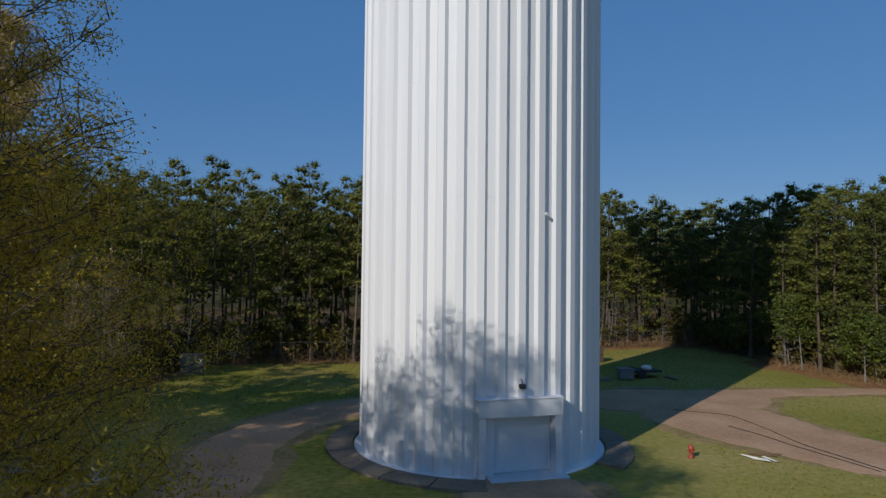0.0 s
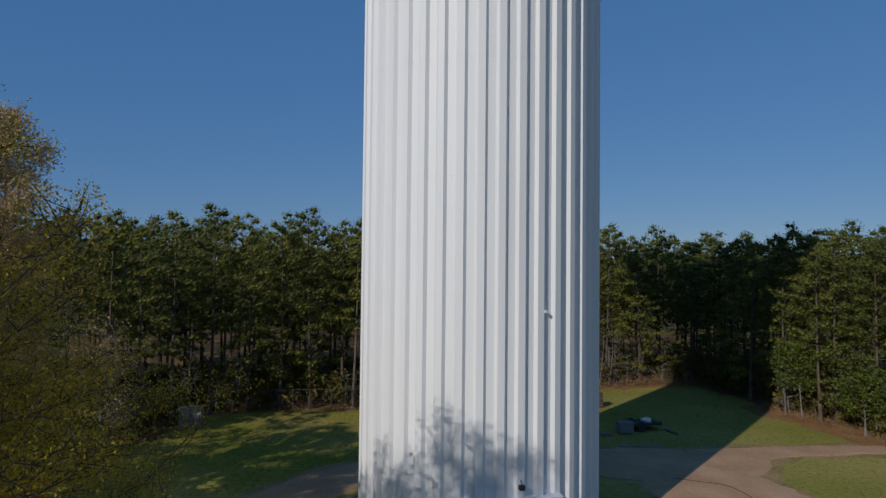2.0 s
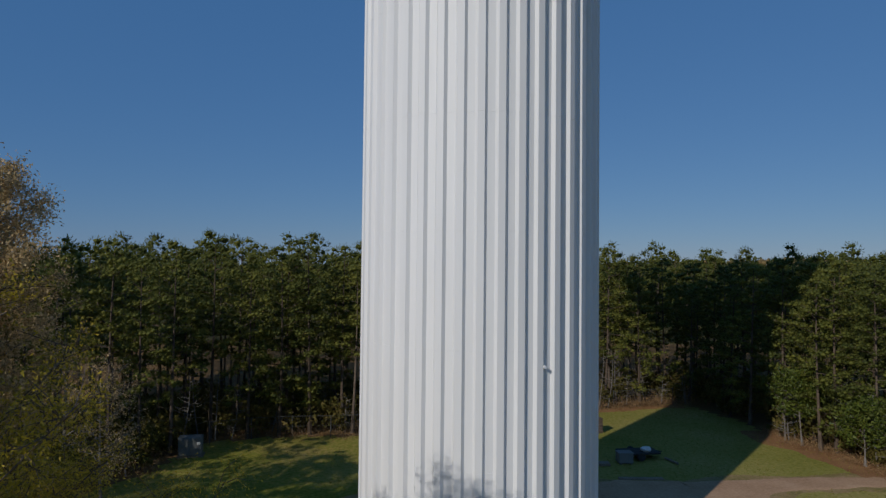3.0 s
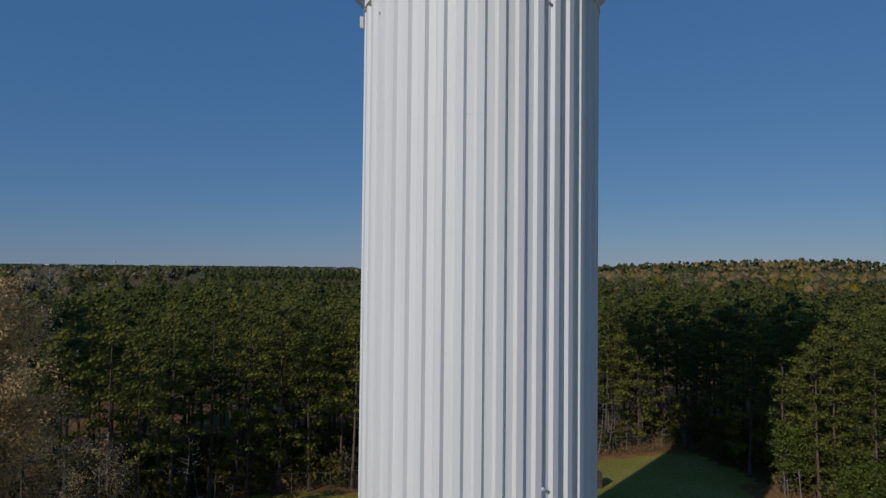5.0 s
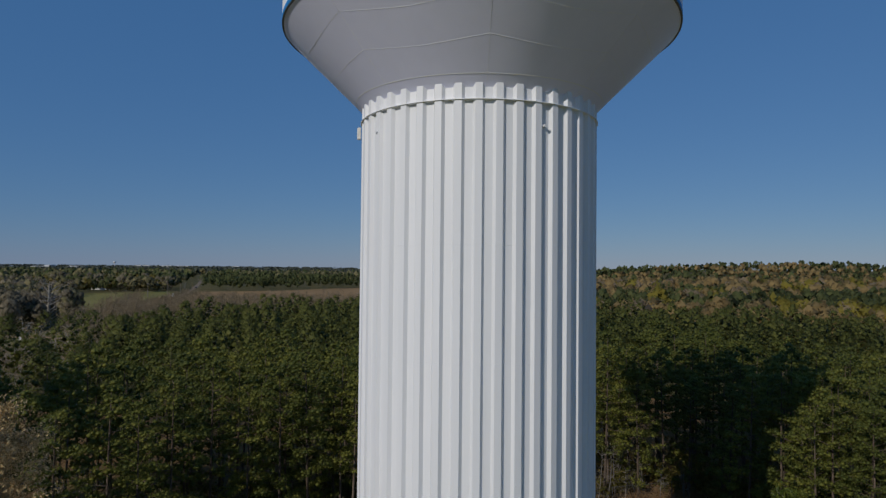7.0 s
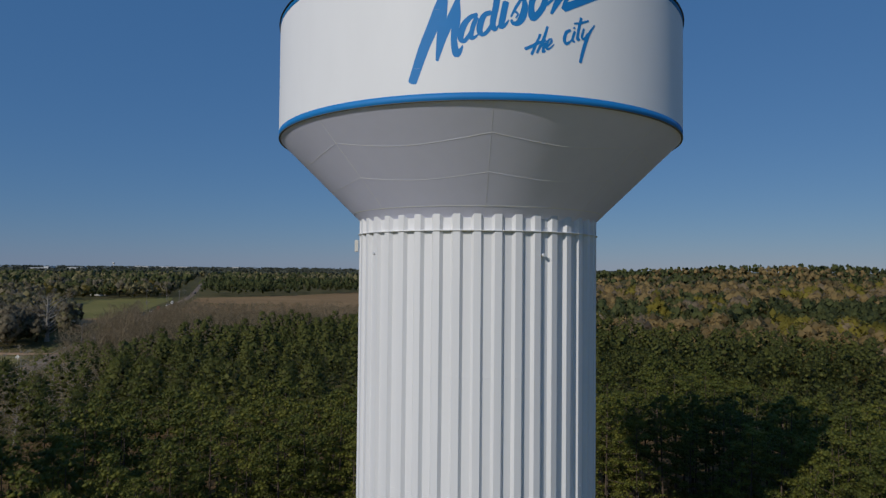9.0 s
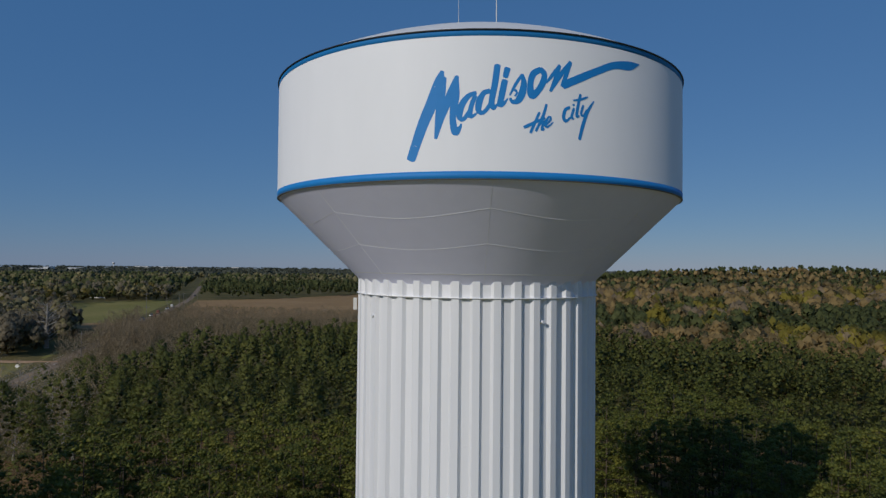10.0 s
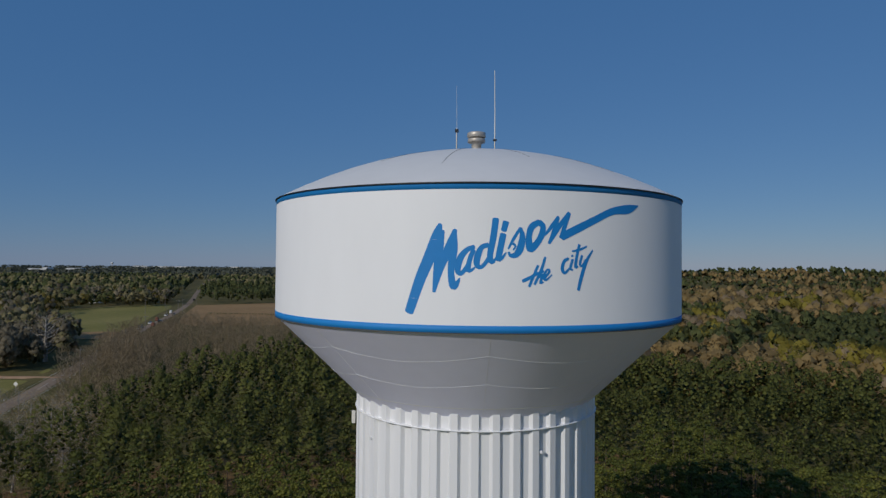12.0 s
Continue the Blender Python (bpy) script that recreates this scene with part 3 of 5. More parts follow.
# the letters on the tank: strokes of (metres round the wall, metres above mid-wall, brush width)
LETTERS = {
    "M": (
        [(-1.73, 1.10, 0.15), (-1.84, 0.72, 0.36), (-2.11, -0.04, 0.42), (-2.43, -0.79, 0.39), (-2.82, -1.91, 0.33)],
        [(-1.66, 0.87, 0.18), (-1.75, 0.24, 0.28), (-1.84, -0.44, 0.24), (-1.93, -1.21, 0.12)],
        [(-1.92, -1.19, 0.10), (-1.72, -0.51, 0.19), (-1.45, 0.24, 0.29), (-1.21, 0.89, 0.16)],
        [(-1.21, 0.92, 0.12), (-1.26, 0.24, 0.29), (-1.34, -0.51, 0.23), (-1.25, -1.01, 0.26), (-1.10, -0.87, 0.14), (-1.04, -0.73, 0.05)],
    ),
    "a": (
        [(-0.55, 0.33, 0.16), (-0.79, 0.23, 0.20), (-1.02, -0.06, 0.26), (-1.11, -0.47, 0.23), (-0.98, -0.57, 0.18), (-0.79, -0.33, 0.15), (-0.64, 0.03, 0.12)],
        [(-0.57, 0.22, 0.18), (-0.69, -0.09, 0.19), (-0.75, -0.46, 0.19), (-0.62, -0.45, 0.12), (-0.49, -0.34, 0.05)],
    ),
    "d": (
        [(-0.07, 0.40, 0.19), (-0.28, 0.32, 0.20), (-0.42, 0.04, 0.26), (-0.45, -0.26, 0.23), (-0.30, -0.35, 0.16), (-0.07, -0.09, 0.16), (0.04, 0.24, 0.14)],
        [(0.19, 1.28, 0.25), (0.11, 0.66, 0.25), (0.00, 0.05, 0.23), (0.07, -0.18, 0.18), (0.22, -0.03, 0.05)],
    ),
    "i": (
        [(0.45, 0.76, 0.25), (0.34, 0.22, 0.25), (0.29, -0.07, 0.22), (0.41, -0.04, 0.14), (0.56, 0.15, 0.05)],
        [(0.54, 1.18, 0.25), (0.47, 0.90, 0.22)],
    ),
    "s": (
        [(0.63, 0.27, 0.07), (0.82, 0.63, 0.12), (1.05, 0.99, 0.11)],
        [(1.06, 0.99, 0.11), (1.12, 0.67, 0.24), (1.04, 0.29, 0.29), (0.89, 0.07, 0.23), (0.70, 0.05, 0.14), (0.65, 0.16, 0.10)],
        [(0.80, 0.45, 0.10), (0.88, 0.37, 0.08), (0.81, 0.24, 0.07)],
    ),
    "o": (
        [(1.71, 1.20, 0.22), (1.45, 1.03, 0.26), (1.35, 0.67, 0.24), (1.40, 0.30, 0.31), (1.60, 0.43, 0.25), (1.80, 0.75, 0.25), (1.85, 1.05, 0.23), (1.71, 1.20, 0.22)],
    ),
    "n": (
        [(1.93, 0.76, 0.07), (2.17, 1.06, 0.14), (2.42, 1.39, 0.12)],
        [(2.42, 1.36, 0.12), (2.25, 0.89, 0.14), (2.08, 0.48, 0.10)],
        [(2.10, 0.49, 0.09), (2.43, 1.03, 0.17), (2.83, 1.55, 0.12)],
        [(2.83, 1.53, 0.15), (2.68, 1.11, 0.16), (2.53, 0.69, 0.16)],
        [(2.57, 0.72, 0.28), (3.21, 1.02, 0.28), (3.88, 1.33, 0.26), (4.69, 1.67, 0.26), (5.50, 1.79, 0.32), (6.05, 1.94, 0.04)],
    ),
    "the": (
        [(1.68, -0.29, 0.09), (1.52, -0.65, 0.10), (1.37, -1.00, 0.10)],
        [(1.14, -0.82, 0.11), (1.32, -0.74, 0.12), (1.63, -0.58, 0.10), (1.88, -0.48, 0.08)],
        [(1.94, -0.00, 0.09), (1.81, -0.41, 0.11), (1.56, -0.93, 0.09)],
        [(1.65, -0.74, 0.07), (1.84, -0.59, 0.10), (1.77, -0.88, 0.10), (1.87, -0.85, 0.06)],
        [(1.90, -0.75, 0.06), (2.10, -0.49, 0.09), (2.03, -0.42, 0.07), (1.89, -0.65, 0.11), (1.97, -0.78, 0.08), (2.19, -0.60, 0.04)],
    ),
    "city": (
        [(2.81, -0.04, 0.10), (2.65, -0.13, 0.12), (2.58, -0.39, 0.13), (2.67, -0.53, 0.11), (2.87, -0.37, 0.06)],
        [(2.98, -0.07, 0.10), (2.89, -0.37, 0.10), (2.98, -0.43, 0.07)],
        [(2.96, 0.08, 0.09), (2.97, 0.04, 0.09)],
        [(3.24, 0.44, 0.11), (3.15, 0.08, 0.11), (3.09, -0.32, 0.11), (3.19, -0.31, 0.06)],
        [(2.96, 0.22, 0.06), (3.23, 0.27, 0.09), (3.54, 0.39, 0.06)],
        [(3.35, 0.07, 0.09), (3.27, -0.22, 0.10), (3.36, -0.29, 0.09), (3.51, -0.07, 0.08)],
        [(3.79, 0.26, 0.06), (3.54, -0.12, 0.12), (3.35, -0.61, 0.14), (3.21, -1.12, 0.12)],
    ),
}


def brush(points, depth):
    rows = spline(points, 0.05)
    d = np.gradient(rows[:, :2], axis=0)
    d /= np.linalg.norm(d, axis=1)[:, None] + 1e-9
    n = np.stack([-d[:, 1], d[:, 0]], 1)
    left, right = rows[:, :2] + n * rows[:, 2:] / 2, rows[:, :2] - n * rows[:, 2:] / 2
    def cap(centre, axis, width):
        return [centre + width / 2 * (0.45 * axis * math.sin(t) + np.array([-axis[1], axis[0]]) * math.cos(t)) for t in np.linspace(0, math.pi, 9)]
    flat = [(p, q) for p, q in zip(left, right)]
    verts, faces = [], []
    def place(p):
        a = p[0] / R_TANK
        verts.append(((R_TANK + depth) * math.sin(a), -(R_TANK + depth) * math.cos(a), 38.3 + p[1]))
        return len(verts) - 1
    ids = [(place(p), place(q)) for p, q in flat]
    for (a, b), (c, e) in zip(ids, ids[1:]):
        faces.append((a, b, e, c))
    for k, sign in ((0, -1), (-1, 1)):
        c = place(rows[k, :2])
        fan = [place(p) for p in cap(rows[k, :2], d[k] * sign, rows[k, 2])]
        for a, b in zip(fan, fan[1:]):
            faces.append((c, a, b, b))
    return verts, faces


def lettering():
    depth = 0.004
    for word in LETTERS:
        bm = bmesh.new()
        for stroke in LETTERS[word]:
            verts, faces = brush([(x, z, w * (0.9 if word in "adiso" else 1.0)) for x, z, w in stroke], depth)
            depth += 0.00025
            made = [bm.verts.new(v) for v in verts]
            for f in faces:
                corners = [made[i] for i in dict.fromkeys(f)]
                bm.faces.new(corners)
        part("painted_letters" if len(word) > 1 else "painted_letter", bm, BLUE, tower, "blue brush-script letters " + word if len(word) > 1 else "blue brush-script letter " + word)


lettering()


def apron():
    """The ring of concrete slabs round the tower's foot."""
    base = thing("concrete_apron", pose(TX, TY, 0), "ring of weathered concrete slabs round the tower's foot", "pavement", kind="structure")
    n = 20
    for k in range(n):
        start = k * 360 / n + 0.25
        if (start % 360) < 42 or (start % 360) > 345:
            continue
        bm = bmesh.new()
        a = np.linspace(start, start + 360 / n - 0.5, 7)
        loop = [(r * math.sin(radians(b)), -r * math.cos(radians(b))) for r, seq in ((5.95, a), (7.15 + random.uniform(-0.05, 0.05), a[::-1])) for b in seq]
        top = [bm.verts.new((x, y, 0.11 + random.uniform(-0.006, 0.006))) for x, y in loop]
        low = [bm.verts.new((x, y, -0.05)) for x, y in loop]
        bm.faces.new(top[::-1])
        for i in range(len(top)):
            j = (i + 1) % len(top)
            bm.faces.new((top[i], top[j], low[j], low[i]))
        bmesh.ops.recalc_face_normals(bm, faces=bm.faces)
        part("slab", bm, CONCRETE, base)


apron()


# ---- trees ----
def lump(corners, rough, seed):
    """The corners and faces of a crumpled lump of leaves about one unit in radius."""
    bm = bmesh.new()
    if corners == 6:
        for p in ((1, 0, 0), (-1, 0, 0), (0, 1, 0), (0, -1, 0), (0, 0, 1), (0, 0, -1)):
            bm.verts.new(p)
        bmesh.ops.convex_hull(bm, input=bm.verts)
    else:
        bmesh.ops.create_icosphere(bm, subdivisions=1 if corners == 12 else 2, radius=1)
    rng = np.random.default_rng(seed)
    bm.verts.index_update()
    v = np.array([p.co * (1 + rough * rng.uniform(-1, 1)) for p in bm.verts])
    f = np.array([[p.index for p in q.verts] for q in bm.faces])
    bm.free()
    return v, f


LUMPS = {n: [lump(n, rough, seed) for seed in range(5)] for n, rough in ((6, 0.25), (12, 0.3))}


def lumps(kind, mids, sizes, rng):
    """Crumpled lumps at the given places, each turned about the upright axis."""
    v, f, n = [], [], []
    for mid, size in zip(mids, sizes):
        lv, lf = LUMPS[kind][int(rng.integers(5))]
        a = rng.uniform(0, 6.28)
        c, d = math.cos(a), math.sin(a)
        n.append(lv @ np.array([[c, d, 0], [-d, c, 0], [0, 0, 1]]))
        v.append(n[-1] * size + mid)
        f.append(lf + len(lv) * len(f))
    return np.concatenate(v), np.concatenate(f), np.concatenate(n)


def joined(*pairs):
    base, verts, faces = 0, [], []
    for v, f, *_ in pairs:
        verts.append(v)
        faces.append(f + base)
        base += len(v)
    return np.concatenate(verts), np.concatenate(faces)


def pine_points(rng, h, bare, reach, branches, per_clump, puff=0.42, side=2):
    """Where the needles of one pine grow, in round tufts towards the ends of its boughs, and those boughs."""
    points, limbs, facing, tufts = [], [], [], []
    fat = rng.uniform(0.12, 0.34)                 # how high the crown is widest
    def tuft(mid, way, size):
        local = rng.normal(size=(per_clump, 3))
        local /= np.linalg.norm(local, axis=1)[:, None]
        points.append(mid + local * size * rng.uniform(0.25, 0.8, size=(per_clump, 1)) * (1, 1, 0.7))
        facing.append(local + way * 0.3 + (0, 0, 0.35))
        tufts.append((mid, np.array([1, 1, 0.75]) * size * 0.56))
    for k in range(branches):
        u = (k + rng.uniform(0, 1)) / branches
        z = h * (bare + (0.975 - bare) * u)
        wide = (0.62 + 0.38 * u / fat) if u < fat else (1 - 0.85 * ((u - fat) / (1 - fat)) ** 2.6)
        length = reach * wide * rng.uniform(0.5, 1.12) + 0.3
        a = k * 2.4 + rng.uniform(-0.7, 0.7)
        out = np.array([math.cos(a), math.sin(a), 0])
        lift = rng.uniform(-0.12, 0.25) + 0.6 * u * u
        root = np.array([0, 0, z])
        tip = root + out * length + (0, 0, lift * length)
        limbs.append((root, tip))
        way = (tip - root) / (np.linalg.norm(tip - root) + 1e-6)
        tuft(tip, way, puff * rng.uniform(0.85, 1.25))
        cross = np.array([-out[1], out[0], 0])
        for c in range(max(1, int(side * (0.4 + length / reach)))):
            f = rng.uniform(0.42, 0.95)
            w = rng.uniform(0.25, 0.75) * (1 - 0.4 * f) * (1 if c % 2 else -1) * min(1.0, length / 1.6)
            end = root + (tip - root) * f + cross * w + (0, 0, rng.uniform(0.0, 0.3))
            limbs.append((root + (tip - root) * f * 0.75, end))
            tuft(end, way, puff * rng.uniform(0.7, 1.15))
    for c in range(6):
        tuft(np.array([*(rng.normal(size=2) * 0.4), h * 0.985 - 0.2 * c]), np.array([0, 0, 1.0]), puff * rng.uniform(0.6, 0.95))
    return np.concatenate(points), limbs, np.concatenate(facing), tufts


def crooked(rng, h, lean=0.25):
    ax, ay = rng.uniform(-lean, lean, 2)
    return lambda z: np.array([ax * math.sin(z / h * 2.2), ay * math.sin(z / h * 2.6), z])


def pine(seed, h, bare, reach, branches=40, per_clump=18, leaf=0.28, puff=0.4, side=6, thick=0.24, kind=6):
    rng = np.random.default_rng(seed)
    points, limbs, facing, tufts = pine_points(rng, h, bare, reach, branches, per_clump, puff, side)
    bend = crooked(rng, h)
    tree = thing("pine_tree", pose(0, 0, 0), "tall dark green pine with a bare lower trunk", "tree", "pines round the clearing")
    bm = bmesh.new()
    zs = np.linspace(0, h * 0.97, 7)
    tube(bm, [bend(z) for z in zs], [0.16 * (1 - 0.88 * (z / h)) + (0.05 if z == 0 else 0) for z in zs], 7)
    for root, tip in limbs[::2 if per_clump > 12 else 5]:
        shift = bend(min(root[2], h)) * (1, 1, 0)
        tube(bm, [root + shift, root + shift + (tip - root) * 0.95], [0.032, 0.01], 3)
    for _ in range(12):
        z, a, r = rng.uniform(0.07, bare) * h, rng.uniform(0, 6.28), rng.uniform(0.3, 1.3)
        tube(bm, [bend(z), bend(z) + (math.cos(a) * r, math.sin(a) * r, rng.uniform(-0.1, 0.25))], [0.018, 0.007], 3)
    part("trunk", bm, BARK, tree)
    v, f = needle_arrays(points + np.array([bend(z) for z in np.clip(points[:, 2], 0, h)]) * (1, 1, 0), facing, leaf, leaf * thick, rng)
    mids = [m + bend(min(m[2], h)) * (1, 1, 0) for m, _ in tufts]
    v, f = joined((v, f), lumps(kind, mids, [size for _, size in tufts], rng))
    link_mesh("crown", raw_mesh("crown", v, f), NEEDLES, tree)
    return tree


def scatter(rng, n, spacing, sample, keep):
    """Up to n places from sample() that keep() allows, no two nearer than spacing."""
    cells, out, tries = {}, [], 0
    while len(out) < n and tries < n * 40:
        tries += 1
        x, y = sample(rng)
        if not keep(x, y):
            continue
        i, j = int(x // spacing), int(y // spacing)
        if any(math.hypot(x - p[0], y - p[1]) < spacing for a in (-1, 0, 1) for b in (-1, 0, 1) for p in cells.get((i + a, j + b), ())):
            continue
        cells.setdefault((i, j), []).append((x, y))
        out.append((x, y))
    return out


def wooded(x, y, margin=0.0):
    b, r = bearing(x, y)
    return r > edge(b) + 1.2 + margin


def seen(x, y, slack=6.0):
    """In the strip of land that the lens takes in."""
    return y > 30 and abs(x - 1) < 0.70 * y + slack


def near_pines():
    rng = np.random.default_rng(5)
    kinds = [pine(11, 16.5, 0.34, 2.5, 32), pine(12, 17.3, 0.28, 2.8, 36), pine(13, 15.4, 0.22, 2.6, 32), pine(14, 16.2, 0.44, 2.4, 27), pine(15, 14.6, 0.10, 2.9, 40), pine(16, 17.0, 0.38, 2.3, 28)]
    kinds += [pine(21, 16.3, 0.40, 2.5, 22, 10, 0.4, 0.5, 4, 0.3), pine(22, 17.0, 0.42, 2.6, 24, 10, 0.4, 0.5, 4, 0.3), pine(23, 15.2, 0.34, 2.5, 24, 10, 0.4, 0.5, 4, 0.3)]   # sparser, for the back rows
    spots = [(30.6, 52.6), (32.4, 56.4), (33.5, 50.6), (30.3, 57.6), (-11.3, 56.2), (-8.9, 58.4), (-16.2, 54.6), (-13.6, 57.4), (-21.6, 55.0), (-26.2, 52.0), (19.6, 71.0), (22.6, 73.5), (17.4, 69.2)]
    spots += scatter(rng, 275, 3.1, lambda g: (g.uniform(-62, 66), g.uniform(42, 96)), lambda x, y: wooded(x, y) and seen(x, y) and bearing(x, y)[1] < edge(bearing(x, y)[0]) + 27)
    shade = [(-27.5, 31.5), (-29.5, 35.0), (-32.5, 38.0), (-34.5, 41.5), (-26.0, 27.5), (-31.5, 33.0)]     # unseen pines, added to throw shadow streaks on the lawn
    used = set()
    for k, (x, y) in enumerate(spots + shade):
        b, r = bearing(x, y)
        j = (4 if k % 3 else 2) if x > 27 and r < edge(b) + 7 else int(rng.integers(6)) if r < edge(b) + 7 else 6 + int(rng.integers(3))
        s = rng.uniform(0.92, 1.06) * (0.97 if x < -21 else 1.02 if x > 29 else 1.05 if x < 0 else 0.96)
        m = pose(x, y, 0, rng.uniform(-1.5, 1.5), rng.uniform(-1.5, 1.5), rng.uniform(0, 360))
        if j not in used:
            used.add(j)
            kinds[j].matrix_basis = m
            made = kinds[j]
        else:
            made = copy_thing(kinds[j], m)
        s *= 0.97 + 0.15 * noise.noise((x / 7, y / 7, 0.5))
        made.scale = (s, s, s)
    return spots


near_pines()


def canopy(name, places, make, mat, label, category, kinds=6, seed=3, leaf=0.4, aspect=0.5, loose=0.8, needles=False, core=0, fill=0.75):
    """Many trees in one mesh: places of (x, y, scale); make(rng) gives the leaf points of one, the ways that they face and its lobes.
    core: the corners of the lumps that fill the lobes (0: none)."""
    rng = np.random.default_rng(seed)
    sets = [make(rng) for _ in range(kinds)]
    filled = []
    for one in sets if core else ():
        mids = np.array([m for m, _ in one[2]])
        v, f, n = lumps(core, mids, [q * fill for _, q in one[2]], rng)
        way = (mids - mids.mean(0)) / (mids.std(0) * 1.3 + 0.1)          # light falls on the crown as a whole
        filled.append((v, f, n * 0.35 + np.repeat(way, core, axis=0) + (0, 0, 0.25)))
    arrays = []
    for x, y, s in places:
        k = int(rng.integers(kinds))
        p, n = sets[k][:2]
        a = rng.uniform(0, 6.28)
        c, d = math.cos(a), math.sin(a)
        turn = np.array([[c, d, 0], [-d, c, 0], [0, 0, 1]])
        spot = np.array((x, y, float(land(x, y))))
        q = p @ turn * s + spot
        v, f = needle_arrays(q, n @ turn, leaf * s, leaf * aspect * s, rng) if needles else leaf_arrays(q, leaf * s, leaf * aspect * s, rng, n @ turn, loose)
        m = n / (np.linalg.norm(n, axis=1)[:, None] + 1e-9)
        arrays.append((v, f, np.repeat((m + rng.normal(size=m.shape) * 0.06) @ turn, 3, axis=0)) if core else (v, f))
        if core:
            v, f, m = filled[k]
            arrays.append((v @ turn * s + spot, f, m @ turn))
    return stuff(name, arrays, mat, label, category)


def in_pines(x, y):
    """The planted pines: from the clearing to the thin woods along the highway and the foot of the hills."""
    return wooded(x, y) and x > np.interp(y, [40, 93, 110, 141, 164, 199, 219], [-60, -60, -63, -66, -66, -57, -44]) and y < np.interp(x, [-77, -55, -31, 0, 52, 67, 104, 160], [170, 219, 224, 222, 210, 182, 155, 140]) + 5 * math.sin(x / 7.0)


def pine_forest():
    rng = np.random.default_rng(8)
    def keep(x, y):
        b, r = bearing(x, y)
        return in_pines(x, y) and seen(x, y, 14) and r >= edge(b) + 26
    spots = scatter(rng, 1700, 3.35, lambda g: (g.uniform(-90, 160), g.uniform(70, 230)), keep)
    def make(clumps, per_clump, full=1.0):
        def one(g):
            """Only the domed head of the crown: what shows over the neighbours."""
            h, reach, deep = 15.6 * g.uniform(0.80, 1.12), g.uniform(1.45, 2.1), g.uniform(5.0, 7.0)
            points, facing, tufts = [], [], []
            for k in range(clumps):
                u = (k + g.uniform(0, 1)) / clumps
                a = k * 2.4 + g.uniform(-0.5, 0.5)
                r = reach * min(1.0, math.sqrt(u) * 1.15) * g.uniform(0.65, 1.12)
                mid = np.array([math.cos(a) * r, math.sin(a) * r, h - 0.3 - deep * u ** 1.2])
                local = g.normal(size=(per_clump, 3))
                local /= np.linalg.norm(local, axis=1)[:, None]
                points.append(mid + local * 0.34 * (1, 1, 0.7))
                w = min(1.0, 1.2 * math.sqrt(u))
                facing.append(local * 0.45 + np.array([math.cos(a) * w, math.sin(a) * w, 0.55]))
                size = g.uniform(0.2, 0.4) * full
                tufts.append((mid, np.array([size, size, size * 0.75])))
            return np.concatenate(points), np.concatenate(facing), tufts
        return one
    near = [(x, y, rng.uniform(0.86, 1.1) * np.interp(y, [75, 110], [1.0, 0.9])) for x, y in spots if y < 125]
    rest = [(x, y, rng.uniform(0.76, 0.98)) for x, y in spots if y >= 125]
    canopy("pine_wood", near, make(30, 16), FARNEEDLES, "dense dark green pine wood behind the tower", "wood", 12, 4, 0.5, 0.3, needles=True, core=6, fill=1.0)
    canopy("pine_wood", rest, make(26, 8, 1.5), FARNEEDLES, "farther dense dark green pine wood", "wood", 12, 14, 0.6, 0.36, needles=True, core=6, fill=1.0)


pine_forest()


def round_points(rng, h, bare, reach, n, lobes=9, small=1.0):
    """Leaf points on a broad crown of several rounded lobes, and the ways that they face."""
    out, facing, lobe = [], [], []
    mid, tall = h * (1 + bare) / 2, h * (1 - bare) / 2
    for k in range(lobes):
        d = rng.normal(size=3) + (0, 0, 0.35)
        d /= np.linalg.norm(d)
        c = d * (reach, reach, tall) * rng.uniform(0.45, 0.72) + (0, 0, mid)
        size = np.array([reach, reach, min(reach, tall)]) * rng.uniform(0.28, 0.52) * small
        q = rng.normal(size=(n // lobes, 3)) + (0, 0, 0.25)
        q /= np.linalg.norm(q, axis=1)[:, None]
        out.append(c + q * size * rng.uniform(0.66, 1.12, size=(len(q), 1)))
        facing.append(q * 0.45 + (out[-1] - (0, 0, mid * 0.8)) / (reach, reach, tall))
        lobe.append((c, size))
    return np.concatenate(out), np.concatenate(facing), lobe


def twig_points(rng, h, reach, n):
    """Upright fans of fine twigs and a slender stem, as a leafless tree shows from afar, and the ways that they point."""
    u = rng.uniform(0.0, 1.0, n) ** 0.8
    a = rng.uniform(0, 6.28, n)
    r = reach * rng.uniform(0.0, 1.0, n) * (0.25 + 0.75 * np.sin(np.pi * np.clip(0.12 + 0.8 * u, 0, 1)))
    p = np.stack([np.cos(a) * r, np.sin(a) * r, h * 0.9 * u], 1)
    way = np.stack([np.cos(a) * r / reach, np.sin(a) * r / reach, np.full(n, 0.9)], 1) + rng.normal(size=(n, 3)) * 0.5
    stem = np.stack([np.zeros(6), np.zeros(6), h * np.arange(6) / 7.0], 1)
    return np.concatenate([p, stem]), np.concatenate([way, np.tile([[0.05, 0, 1.0]], (6, 1))])


HIGHWAY = [(-100, 120, 8.6), (-109, 152, 8.6), (-121, 201, 8.6), (-161, 341, 8.4), (-178, 409, 8), (-200, 490, 8), (-236, 610, 8), (-297, 788, 8), (-370, 1000, 8), (-500, 1400, 8)]


